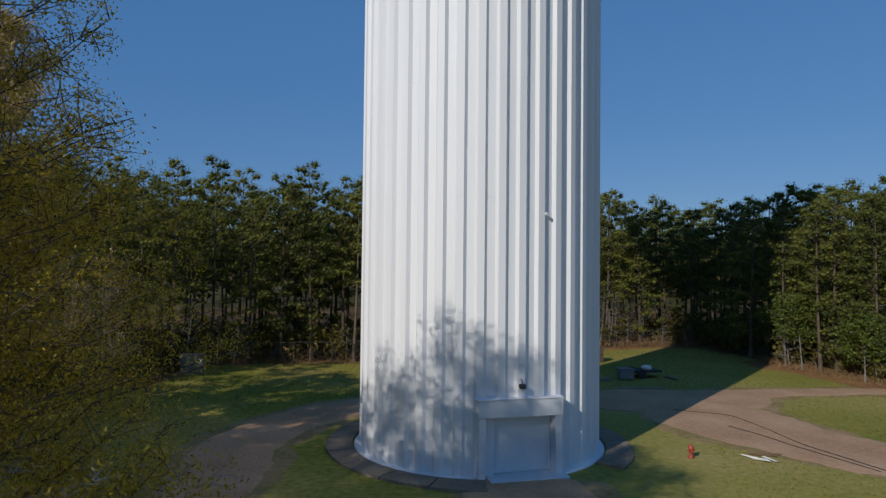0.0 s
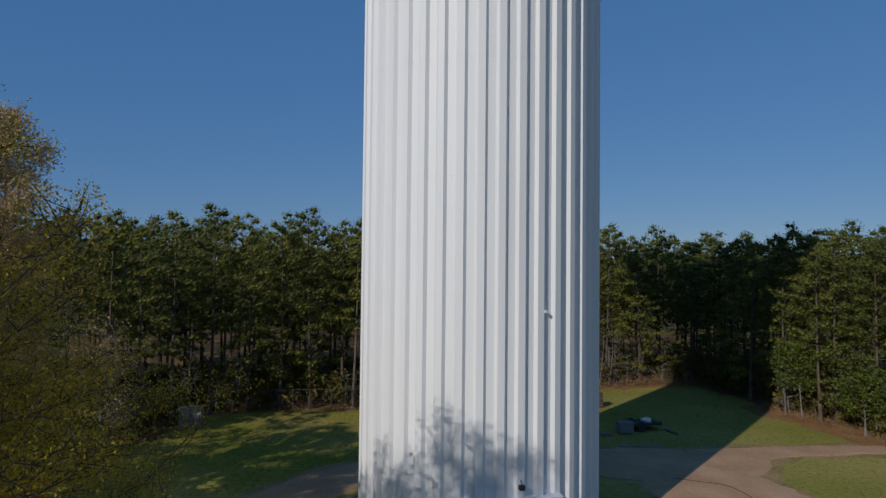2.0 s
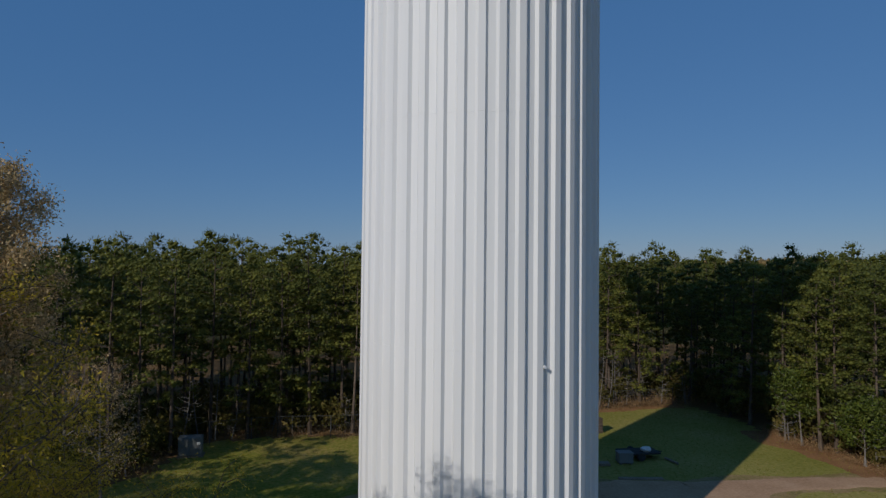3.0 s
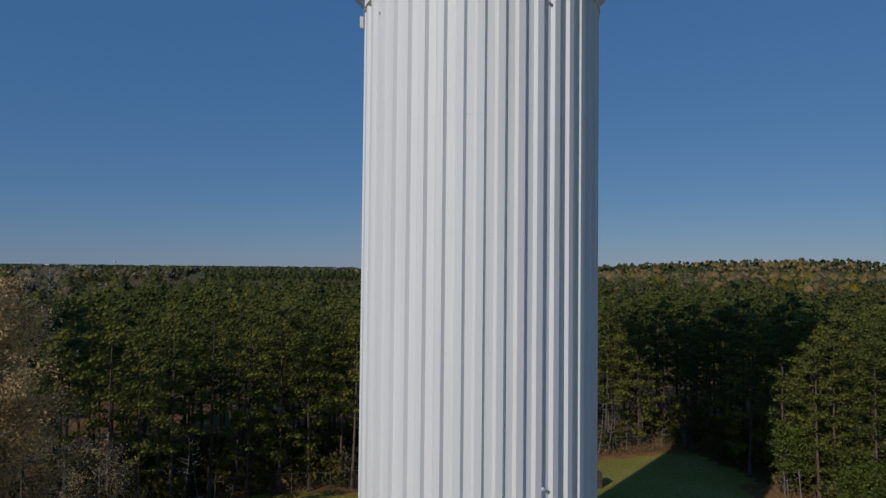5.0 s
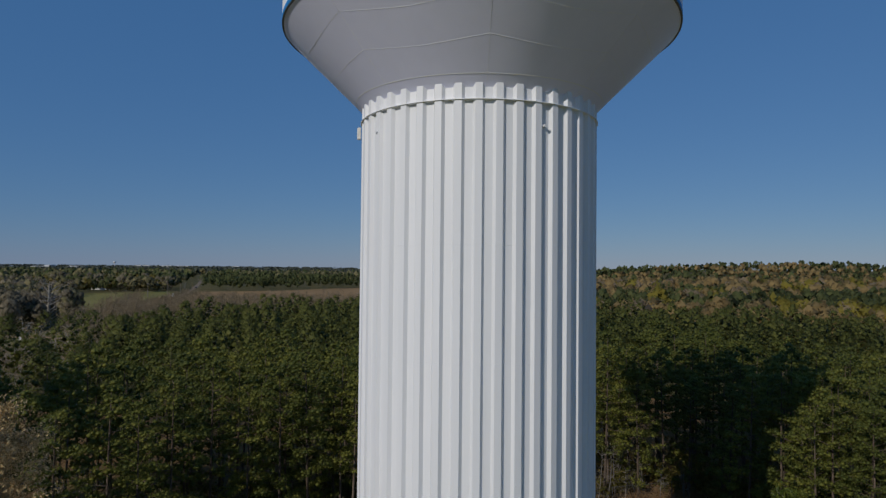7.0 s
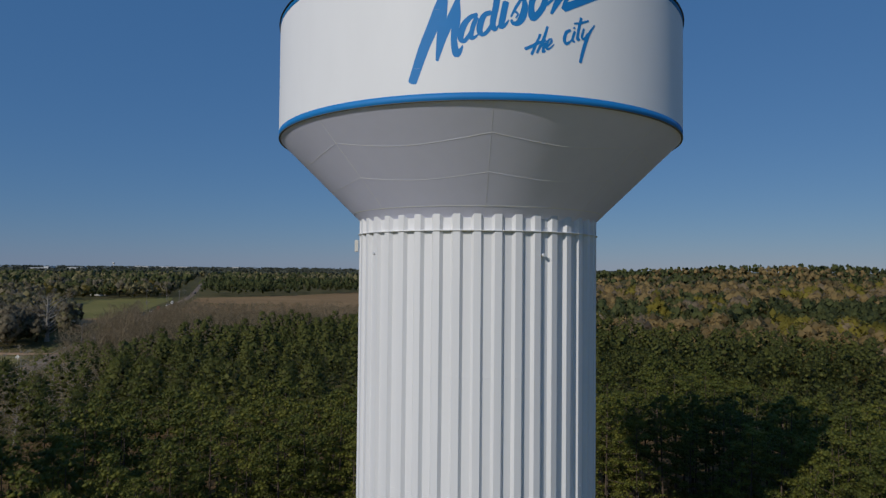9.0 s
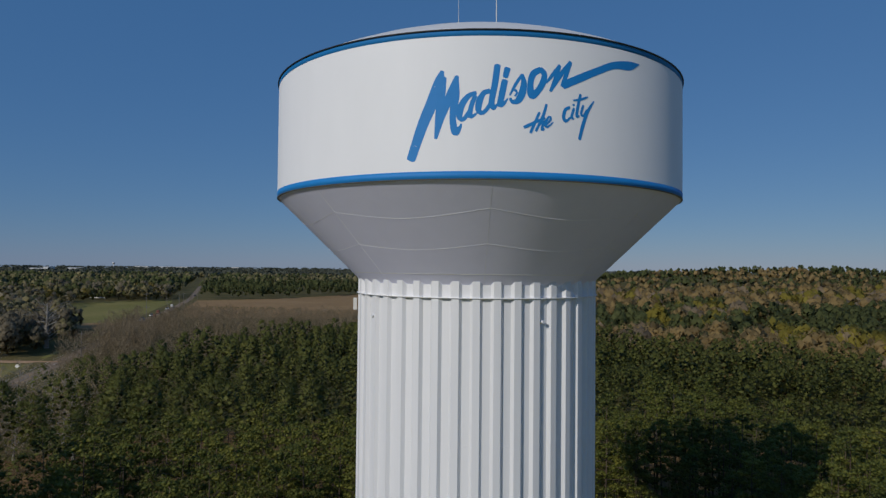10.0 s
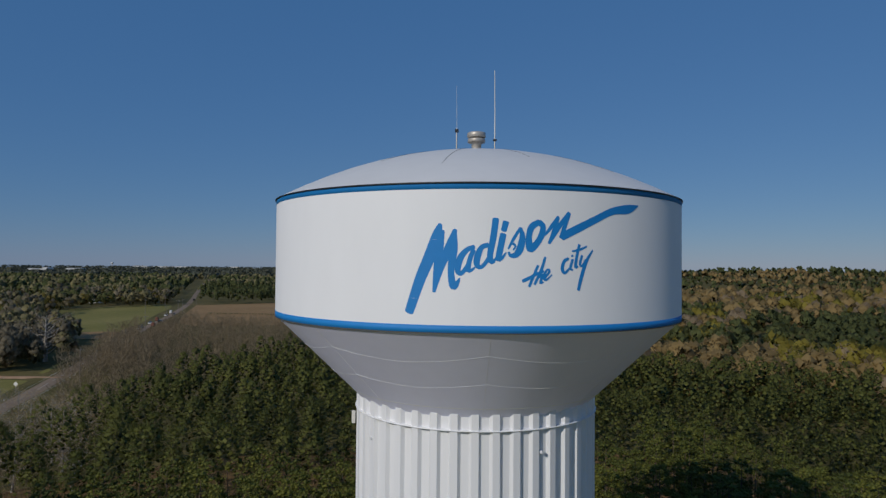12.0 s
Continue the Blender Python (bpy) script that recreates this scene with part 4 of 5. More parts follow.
def far_woods():
    rng = np.random.default_rng(21)
    def along(y):
        return np.interp(y, [p[1] for p in HIGHWAY], [p[0] for p in HIGHWAY])
    def open_land(x, y):
        """Fields, the highway and lawns, where nothing tall grows."""
        a = along(y)
        if (-20 if 218 < y < 335 else -9 - y * 0.012) < x - a < (6.5 if y < 350 else 9):
            return True
        if y > 300 and y < 580 and a - np.interp(y, [300, 330, 400, 510, 570], [12, 45, 85, 80, 8]) < x < a:
            return True
        if a < x < np.interp(y, [400, 600, 700], [-60, -40, -60]) and np.interp(x, [-200, -104, -60], [410, 400, 430]) < y < np.interp(x, [-214, -153, -97, -60], [564, 605, 680, 700]):
            return True
        return x < a - 4 and 150 < y < 217 and x > a - 60
    def place(n, spacing, y0, y1, test, power=0.8):
        def sample(g):
            y = y0 + (y1 - y0) * g.uniform(0, 1) ** power
            return g.uniform(-0.80, 0.82) * y, y
        return scatter(rng, n, spacing, sample, lambda x, y: not open_land(x, y) and not in_pines(x, y) and y > 60 and wooded(x, y) and test(x, y))
    def clump(x, y, size, level):
        return noise.noise((x / size / 1.5, y / size * 1.4, 4.2)) > level
    def ever(x, y):
        """Where pines stand among the budding trees of the hillside."""
        inside = x / y > 0.43 + 0.05 * math.sin(y / 23.0) and 212 < y < 375
        return noise.noise((x / 140, y / 70, 4.2)) > (-0.35 if inside else 0.27)
    def left(x, y):
        return x < 20 - 0.12 * (y - 200)
    def block(x, y):
        return along(y) + 9 < x < -60 and 560 < y < 900
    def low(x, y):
        """Tree scale, cut down so the highway and field stay in the camera's view."""
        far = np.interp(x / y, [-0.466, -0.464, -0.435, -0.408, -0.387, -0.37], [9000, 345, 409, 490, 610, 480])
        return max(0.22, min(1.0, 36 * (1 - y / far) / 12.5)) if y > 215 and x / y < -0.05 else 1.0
    # thin grey-brown trees between the pines, the highway and the field
    bare = place(1250, 4.0, 90, 440, lambda x, y: left(x, y) and x > along(y) - 2 and not (x < -0.585 * y and 125 < y < 215))
    belt = place(230, 2.9, 208, 345, lambda x, y: 6.5 < x - along(y) < 24)
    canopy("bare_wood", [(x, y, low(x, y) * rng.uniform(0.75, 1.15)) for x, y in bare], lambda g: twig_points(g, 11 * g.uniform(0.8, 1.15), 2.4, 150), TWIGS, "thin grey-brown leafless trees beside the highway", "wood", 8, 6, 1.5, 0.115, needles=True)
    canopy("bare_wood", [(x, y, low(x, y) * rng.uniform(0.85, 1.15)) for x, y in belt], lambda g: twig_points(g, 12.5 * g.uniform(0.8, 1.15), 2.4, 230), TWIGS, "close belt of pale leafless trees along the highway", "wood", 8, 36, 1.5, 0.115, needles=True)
    woods = place(1700, 5.4, 190, 660, lambda x, y: x < along(y) and not clump(x, y, 60, 0.25) and (y > 330 or x < -0.56 * y), 0.7)
    woods += [(-158, 240), (-146, 235), (-140, 243), (-163, 247), (-152, 231), (-166, 236), (-144, 251)]
    woods += place(300, 4.4, 216, 345, lambda x, y: x < along(y) - 24 and x > -0.75 * y, 1.0)
    def hue(x, y, size):
        n = noise.noise((x / size, y / size, 9.1)) + 0.2 * rng.normal()
        return 0 if n < -0.02 else 1 if n < 0.2 else 2
    for k, (mat, label) in enumerate(((OLIVE, "olive-brown leafless woods across the highway"), (GREYWOOD, "grey-brown leafless woods across the highway"), (BRUSH, "dark olive woods across the highway"))):
        mine = [(x, y, rng.uniform(0.7, 1.25)) for x, y in woods if hue(x, y, 45) == k]
        canopy("leafless_wood", [p for p in mine if p[1] < 300], lambda g: round_points(g, 13.5 * g.uniform(0.8, 1.15), 0.0, 4.6, 330, 34, 0.6), GREYWOOD if k == 2 else mat, label.replace("dark olive", "brown leafless"), "wood", 8, 46 + k, 0.6, 0.36, 1.0, core=6, fill=0.6)
        canopy("leafless_wood", [p for p in mine if p[1] >= 300], lambda g: round_points(g, 13.5 * g.uniform(0.8, 1.15), 0.0, 4.6, 120, 10, 0.9), mat, "farther " + label, "wood", 8, 16 + k, 0.75, 0.4, 1.0, core=6)
    tan = place(900, 9.6, 140, 640, lambda x, y: not left(x, y) and not ever(x, y), 0.62)
    tan += place(260, 8.0, 140, 345, lambda x, y: not left(x, y) and not ever(x, y), 0.8)
    for k, (mat, label) in enumerate(((AUTUMN, "budding tan woods on the hillside"), (MAUVE, "grey-brown leafless woods on the hillside"), (YELLOWGREEN, "budding yellow-green woods on the hillside"))):
        mine = [p for p in tan if hue(p[0], p[1], 60) == k]
        canopy("budding_wood", [(x, y, rng.uniform(0.85, 1.4)) for x, y in mine if y < 330], lambda g: round_points(g, 12.5 * g.uniform(0.8, 1.15), 0.0, 5.4, 700, 44, 0.62), mat, label, "wood", 8, 7 + k, 0.66, 0.42, 1.0, core=6, fill=0.72)
        canopy("budding_wood", [(x, y, rng.uniform(0.85, 1.4)) for x, y in mine if y >= 330], lambda g: round_points(g, 13 * g.uniform(0.8, 1.15), 0.0, 6.2, 230, 14), mat, "farther " + label, "wood", 8, 27 + k, 1.05, 0.45, 0.9, core=6)
    dark = place(1000, 6.0, 150, 900, lambda x, y: (not left(x, y) and ever(x, y)) or (x < along(y) and clump(x, y, 60, 0.25)))
    dark += place(420, 5.0, 590, 900, lambda x, y: block(x, y), 1.0)
    canopy("evergreen_wood", [(x, y, rng.uniform(0.85, 1.15)) for x, y in dark if y < 430], lambda g: round_points(g, 16 * g.uniform(0.85, 1.1), 0.1, 3.4, 200, 12), EVERGREEN, "dark green pines among budding woods", "wood", 8, 39, 0.75, 0.4, 1.0, core=6)
    canopy("evergreen_wood", [(x, y, rng.uniform(0.85, 1.15)) for x, y in dark if y >= 430], lambda g: round_points(g, 16 * g.uniform(0.85, 1.1), 0.1, 3.6, 70, 8), EVERGREEN, "dark green pines among bare woods", "wood", 8, 9, 1.1, 0.5, 0.8, core=6)
    mid = place(3300, 9.5, 600, 1500, lambda x, y: not block(x, y))
    def green(p):
        return clump(p[0], p[1], 130, 0.08 if left(*p) else np.interp(p[1], [600, 850, 1050], [0.3, 0.15, -0.25]))
    shade = [p for p in mid if green(p)]
    west = [p for p in mid if not green(p) and left(*p)]
    light = [p for p in mid if not green(p) and not left(*p)]
    canopy("distant_evergreens", [(x, y, rng.uniform(0.8, 1.2)) for x, y in shade], lambda g: round_points(g, 15, 0.05, 5.4, 14, 6), EVERGREEN, "distant dark green pine woods", "wood", 8, 10, 1.7, 0.5, 0.8, core=6, fill=0.95)
    canopy("distant_woods", [(x, y, rng.uniform(0.8, 1.2)) for x, y in light], lambda g: round_points(g, 13, 0.05, 6.4, 14, 6), AUTUMN, "distant yellow-brown woods", "wood", 8, 11, 1.7, 0.5, 0.8, core=6, fill=0.95)
    canopy("distant_woods", [(x, y, rng.uniform(0.8, 1.2)) for x, y in west], lambda g: round_points(g, 13, 0.05, 6.4, 14, 6), OLIVE, "distant olive-brown woods", "wood", 8, 19, 1.7, 0.5, 0.8, core=6, fill=0.95)
    last = place(2600, 20, 1450, 4500, lambda x, y: True, 1.2)
    canopy("horizon_woods", [(x, y, rng.uniform(0.8, 1.15)) for x, y in last], lambda g: round_points(g, 13, 0.0, 17, 26, 4), HAZE, "wooded plain at the horizon with haze painted into its grey", "wood", 6, 12, 7.0, 0.8)


far_woods()


def broadleaf(name, seed, place, h, reach, bare, leaves, leaf, leaf_mat, bark, label, limbs=26, twigs=5, girth=0.2, spread=0.26):
    """A deciduous tree: trunk, limbs that fork into twigs, and leaves in clumps round the twigs."""
    rng = np.random.default_rng(seed)
    tree = thing(name, place, label, "tree")
    bend = crooked(rng, h, 0.5)
    bm = bmesh.new()
    zs = np.linspace(0, h * 0.9, 8)
    tube(bm, [bend(z) for z in zs], [girth * (1 - 0.9 * z / h) + (0.08 if z == 0 else 0) for z in zs], 8)
    part("trunk", bm, bark, tree)
    bm = bmesh.new()
    tips = []
    for k in range(limbs):
        u = (k + rng.uniform(0, 1)) / limbs
        z = h * (bare + (0.88 - bare) * u)
        a = k * 2.4 + rng.uniform(-0.4, 0.4)
        length = reach * (0.45 + 1.1 * math.sin(math.pi * (0.2 + 0.75 * u))) * rng.uniform(0.5, 0.85)
        root = bend(z)
        out = np.array([math.cos(a), math.sin(a), 0])
        mid = root + out * length * 0.5 + (0, 0, length * rng.uniform(0.15, 0.4)) + rng.normal(size=3) * length * 0.06
        tip = root + out * length + (0, 0, length * rng.uniform(0.35, 0.8))
        g = girth * 0.35 * (1 - 0.7 * u)
        wander = [(root + mid) / 2 + rng.normal(size=3) * length * 0.05, (mid + tip) / 2 + rng.normal(size=3) * length * 0.05]
        tube(bm, [root, wander[0], mid, wander[1], tip], [g, g * 0.75, g * 0.5, g * 0.28, 0.008], 5)
        for _ in range(twigs):
            f = rng.uniform(0.25, 1.0)
            start = root + (mid - root) * f * 2 if f < 0.5 else mid + (tip - mid) * (f * 2 - 1)
            d = rng.normal(size=3) * (0.8, 0.8, 0.5) + out * 0.4 + (0, 0, 0.35)
            end = start + d / np.linalg.norm(d) * rng.uniform(0.25, 0.6) * (0.4 + reach * 0.28)
            tube(bm, [start, (start + end) / 2 + rng.normal(size=3) * 0.05, end], [0.014, 0.009, 0.004], 3)
            tips.append((start, end))
    tagged(part("limb_work", bm, bark, tree), kind="stuff")
    if leaves:
        tips = np.array(tips)
        pick = tips[rng.integers(len(tips), size=leaves)]
        points = pick[:, 0] + (pick[:, 1] - pick[:, 0]) * rng.uniform(0.1, 1.05, size=(leaves, 1)) + rng.normal(size=(leaves, 3)) * spread
        v, f = leaf_arrays(points, leaf, leaf * 0.55, rng)
        link_mesh("crown", raw_mesh("crown", v, f), leaf_mat, tree)
    return tree


broadleaf("oak_tree", 31, pose(-9.3, 8.9, 0, 0, 0, 20), 15.2, 4.0, 0.16, 150000, 0.058, OAK, BARK, "near broadleaf tree with yellowing leaves and bare twigs", 84, 34, spread=0.12)
# Unseen tree and copies, added to throw shade on column and ground.
tall = broadleaf("oak_tree", 32, pose(-11.4, 9.4, 0, 0, 0, 80), 18.1, 3.9, 0.3, 21000, 0.12, OAK, GREYBARK, "tall unseen broadleaf tree added to cast shadow on the tower and ground", 56, 13, spread=0.25)
copy_thing(tall, pose(-14.9, 15.4, 0, 0, 0, 310)).scale = (0.68, 0.68, 0.68)
copy_thing(tall, pose(-10.0, 4.2, 0, 0, 0, 190)).scale = (1.0, 1.0, 0.98)
copy_thing(tall, pose(-17.0, 8.8, 0, 0, 0, 40)).scale = (1.0, 1.0, 1.0)
broadleaf("oak_tree", 33, pose(-9.4, 12.6, 0, 0, 0, 140), 10.4, 4.5, 0.10, 120000, 0.056, OAK, BARK, "low spreading broadleaf tree with sparse yellow leaves", 72, 20, 0.15, 0.2)
slender = broadleaf("budding_tree", 34, pose(-17.9, 25.8, 0, 0, 0, 10), 20.5, 2.9, 0.2, 60000, 0.13, TAN, GREYBARK, "tall slender tree covered in tan buds", 60, 14, spread=0.24)
# Trees added out of sight on the left to darken lawn and pines.
budding = broadleaf("budding_tree", 44, pose(-22.5, 19, 0, 0, 0, 60), 18.0, 3.4, 0.2, 9000, 0.34, TAN, GREYBARK, "unseen broad tree added left of view to shade lawn and pines", 34, 6)
for x, y, turn in ((-20.5, 13, 290), (-25.5, 23.5, 250), (-31, 11, 20), (-27, 8, 100), (-35, 15, 170), (-30, 19.5, 310), (-24, 3, 215), (-38, 20, 75), (-40, 43, 140), (-36.5, 41, 10), (-44, 48.5, 80), (-48, 55, 260)):
    made = copy_thing(budding, pose(x, y, 0, 0, 0, turn))
    if y > 40:
        made.scale = (1.4, 1.4, 1.42)
broadleaf("bare_tree", 35, pose(-20.0, 38.5, 0, 0, 0, 50), 9.2, 2.6, 0.15, 4000, 0.12, TAN, GREYBARK, "small grey leafless tree at the clearing's edge", 34, 9, 0.1)
broadleaf("bare_shrub", 36, pose(-6.0, 9.2, 0, 0, 0, 30), 6.0, 2.1, 0.05, 5000, 0.09, OAK, PALEBARK, "sparse shrub of pale bare twigs with a few yellow leaves", 30, 10, 0.07)
broadleaf("bare_shrub", 37, pose(-5.6, 12.4, 0, 0, 0, 200), 4.6, 2.0, 0.05, 9000, 0.09, OAK, PALEBARK, "sparse shrub of pale bare twigs with a few yellow leaves", 30, 10, 0.06)
pale = broadleaf("bare_tree", 38, pose(-27.5, 47.5, 0, 0, 0, 50), 9.8, 3.0, 0.08, 1500, 0.12, TAN, PALEBARK, "small grey leafless tree at the clearing's edge", 36, 9, 0.13)
broadleaf("sycamore_tree", 39, pose(-150, 247, 0), 19, 8.5, 0.15, 2500, 0.3, MAUVE, PALEBARK, "broad leafless tree with white limbs beyond the highway", 34, 6, 0.85)


def pale_trees():
    rng = np.random.default_rng(63)
    for _ in range(16):
        y = rng.uniform(98, 150)
        m = copy_thing(pale, pose(-0.66 * y + rng.uniform(-6, 12), y, 0, 0, 0, rng.uniform(0, 360)))
        m.scale = [rng.uniform(1.15, 1.5)] * 3


pale_trees()


# ---- far country: highway, fields, buildings ----
lane("grass_verge", [(x, y, 19) for x, y, _ in HIGHWAY], MEADOW, 0.2, "mown green verge on both sides of the highway", "grass", 1.5, 6, 6)
lane("road_5", HIGHWAY, ASPHALT, 0.25, "worn brownish-grey two-lane highway running to the horizon", "highway", 0.0, 6, 4)
lane("road_6", [(-123.5, 212, 4.5), (-140, 212.5, 4.5), (-170, 213, 4.5), (-230, 213, 4.5)], GRAVEL, 0.30, "pale side road joining the highway", "side road", 0.2, 4, 3)


def road_lines():
    c = spline(HIGHWAY[:4], 6)
    d = np.gradient(c[:, :2], axis=0)
    d /= np.linalg.norm(d, axis=1)[:, None]
    side = np.stack([d[:, 1], -d[:, 0]], 1)
    for shift, dashed in ((-3.4, False), (3.4, False), (0.0, True)):
        arrays = []
        for k in range(len(c) - 1):
            if dashed and k % 2:
                continue
            v = np.array([[*(c[k + e, :2] + side[k + e] * (shift + w)), 0.28] for e, w in ((0, -0.05), (0, 0.05), (1, 0.05), (1, -0.05))])
            arrays.append((v, np.array([[0, 1, 2, 3]])))
        stuff("road_marking", arrays, WHITE, "worn white line painted on the highway", "road marking")


road_lines()


def field(name, corners, mat, lift, label):
    bm = bmesh.new()
    c = spline(corners + corners[:1], 8)[:-1]
    bm.faces.new([bm.verts.new((x, y, lift)) for x, y in c])
    bmesh.ops.triangulate(bm, faces=bm.faces)
    if bm.faces[0 if not bm.faces.ensure_lookup_table() else 0].normal.z < 0:
        bmesh.ops.reverse_faces(bm, faces=bm.faces)
    tagged(part(name, bm, mat), label, "field", kind="structure")


field("field_1", [(-290, 455), (-290, 520), (-247, 575), (-224, 538), (-207, 476), (-175, 365), (-165, 322), (-180, 322), (-215, 360), (-255, 410)], GREENFIELD, 0.15, "green meadow beside the highway")
field("field_2", [(-216, 572), (-153, 622), (-97, 712), (-40, 720), (-40, 560), (-60, 405), (-104, 396), (-150, 390), (-176, 440)], FIELD, 0.15, "pale brown harvested field beyond the pines")
field("field_3", [(-128, 206), (-150, 209), (-190, 210), (-190, 160), (-118, 158)], GREENFIELD, 0.12, "green lawn beside the highway")
field("field_5", [(-136, 220), (-143, 246), (-160, 300), (-172, 325), (-163, 327), (-150, 285), (-137, 240), (-130, 220)], GREENFIELD, 0.13, "green grass verge along the highway")
field("field_4", [(-178, 318), (-163, 318), (-168, 345), (-183, 352), (-196, 340)], FIELD, 0.2, "bare brown soil at the meadow's corner")


def place_house(name, place, w, d, h, wall_mat, roof_mat, label, windows, roof=2.6):
    house = thing(name, place, label, "house" if h < 5 else "building")
    bm = bmesh.new()
    box(bm, -w / 2, w / 2, -d / 2, d / 2, 0, h)
    part("wall", bm, wall_mat, house)
    bm = bmesh.new()
    e = 0.5
    v = [bm.verts.new(p) for p in ((-w / 2 - e, -d / 2 - e, h), (w / 2 + e, -d / 2 - e, h), (w / 2 + e, d / 2 + e, h), (-w / 2 - e, d / 2 + e, h), (-w / 2 - e, 0, h + roof), (w / 2 + e, 0, h + roof))]
    for f in ((0, 1, 5, 4), (2, 3, 4, 5), (0, 4, 3), (1, 2, 5), (0, 3, 2, 1)):
        bm.faces.new([v[i] for i in f])
    part("roof", bm, roof_mat, house)
    for k in range(windows):
        x = -w / 2 + w * (k + 0.5) / windows
        bm = bmesh.new()
        box(bm, x - 0.6, x + 0.6, -d / 2 - 0.06, -d / 2 + 0.02, h * 0.3, h * 0.75)
        part("window", bm, GLASS, house)
    return house


for x, y, turn, w, mat in ((-317, 600, 8, 13, WHITE), (-342, 640, -12, 11, BRICK), (-386, 772, 15, 14, WHITE), (-360, 778, 0, 10, BUILDING), (-404, 645, 20, 12, BRICK)):
    place_house("farmhouse", pose(x, y, 0, 0, 0, turn), w, 8, 3.2, mat, ROOF, "small single-storey house among trees", 4)
for x, y, w, h in ((-1440, 2330, 70, 9), (-1330, 2360, 50, 11), (-1395, 2300, 18, 14), (-1640, 3960, 230, 10), (-1850, 4000, 90, 11), (-1300, 4100, 60, 10)):
    place_house("warehouse", pose(x, y, 2, 0, 0, 3), w, 40, h, BUILDING, BUILDING, "long pale warehouse on the horizon", 0, 1.0)


def distant_tower():
    t = thing("distant_water_tower", pose(-1900, 3745, 0), "small pale water tower on the horizon", "water tower")
    link_mesh("column", lathe([(3.5, 0), (3.2, 34)], 16), BUILDING, t, smooth=True)
    t.scale = (0.7, 0.7, 0.72)
    link_mesh("tank", lathe([(3.2, 34), (10, 39), (11, 43), (9, 47), (4, 50), (0.01, 51)], 24), BUILDING, t, smooth=True)


distant_tower()


def car(place, mat, label, tall=0.0):
    c = thing("car", place, label, "car", "cars on the highway")
    bm = bmesh.new()
    box(bm, -0.9, 0.9, -2.2, 2.2, 0.35, 0.95 + tall * 0.4, bevel=0.12)
    body = part("body", bm, mat, c)
    bm = bmesh.new()
    box(bm, -0.78, 0.78, -1.2 + tall * 0.2, 1.5, 0.95 + tall * 0.4, 1.5 + tall, bevel=0.2)
    part("cabin", bm, GLASS if tall < 0.5 else mat, c)
    for x in (-0.82, 0.82):
        for y in (-1.4, 1.4):
            bm = bmesh.new()
            bmesh.ops.create_cone(bm, cap_ends=True, segments=12, radius1=0.34, radius2=0.34, depth=0.22, matrix=pose(x, y, 0.34, 0, 90, 0))
            part("wheel", bm, BLACK, c)
    return c


def traffic():
    c = spline(HIGHWAY, 2)
    for y, shift, mat, tall, label in ((362, -2.0, WHITE, 0.1, "white car on the highway"), (371, -2.0, GREYBOX, 0.2, "grey car on the highway"), (382, 2.0, BRICK, 0.6, "brown pickup on the highway"), (395, -2.2, WHITE, 0.1, "white car on the highway"), (403, 2.0, BLACK, 0.3, "dark car on the highway"), (418, -2.2, BRICK, 0.9, "brown truck on the highway"),
                                       (455, -2.2, WHITE, 0.2, "white car on the highway"), (462, 2.2, GREYBOX, 0.1, "grey car on the highway"), (478, -2.2, WHITE, 0.8, "white van on the highway"), (640, 2.2, BLACK, 0.2, "dark car on the highway")):
        i = int(np.argmin(abs(c[:, 1] - y)))
        d = c[i + 1, :2] - c[i - 1, :2]
        turn = math.degrees(math.atan2(-d[0], d[1]))
        m = pose(c[i, 0], c[i, 1], 0.25, 0, 0, turn) @ pose(shift, 0, 0)
        car(m, mat, label, tall)


traffic()


def utility_pole(place, h=11.0):
    p = thing("utility_pole", place, "weathered wooden utility pole with a crossarm", "utility pole", "poles along the highway")
    bm = bmesh.new()
    tube(bm, [(0, 0, -0.2), (0, 0, h)], [0.17, 0.11], 8)
    part("pole", bm, GREYBARK, p)
    bm = bmesh.new()
    box(bm, -1.2, 1.2, -0.06, 0.06, h - 0.9, h - 0.75)
    part("crossarm", bm, GREYBARK, p)
    for x in (-1.05, 0, 1.05):
        bm = bmesh.new()
        tube(bm, [(x, 0, h - 0.75), (x, 0, h - 0.5)], [0.05, 0.04], 6)
        part("insulator", bm, STEEL, p)
    return p


pole = utility_pole(pose(-113.5, 205, 0, 0, 0, 15))
for x, y in ((-127, 262), (-150, 330), (-171, 405), (-187, 462), (-191, 480), (-221, 520), (-222, 590), (-268, 720), (-214, 470)):
    copy_thing(pole, pose(x, y, 0, 0, 0, 15))


def diamond_sign():
    s = thing("road_sign", pose(-121.8, 187, 0.1), "pale diamond road sign on a post beside the highway", "road sign")
    bm = bmesh.new()
    tube(bm, [(0, 0, 0), (0, 0, 2.6)], [0.04, 0.04], 6)
    part("post", bm, STEEL, s)
    bm = bmesh.new()
    box(bm, -0.5, 0.5, -0.03, 0.0, -0.5, 0.5, pose(0, -0.05, 2.6) @ pose(0, 0, 0, 0, 45, 0))
    part("panel", bm, WHITE, s)


diamond_sign()


def field_shrubs():
    rng = np.random.default_rng(77)
    arrays = []
    for k in range(26):
        x, y = -172 + k * 2.3 + rng.uniform(-0.4, 0.4), 480 - k * 0.35
        p, n, _ = round_points(rng, 1.1, 0.0, 0.6, 40, 4)
        arrays.append(leaf_arrays(p + (x, y, 0.1), 0.6, 0.4, rng, n))
    stuff("field_hedge", arrays, OLIVE, "row of small dark shrubs across the field", "hedge")


field_shrubs()


# ---- the forest's edge and the clearing ----
def at(angle, r):
    return AX + r * math.sin(radians(angle)), AY + r * math.cos(radians(angle))


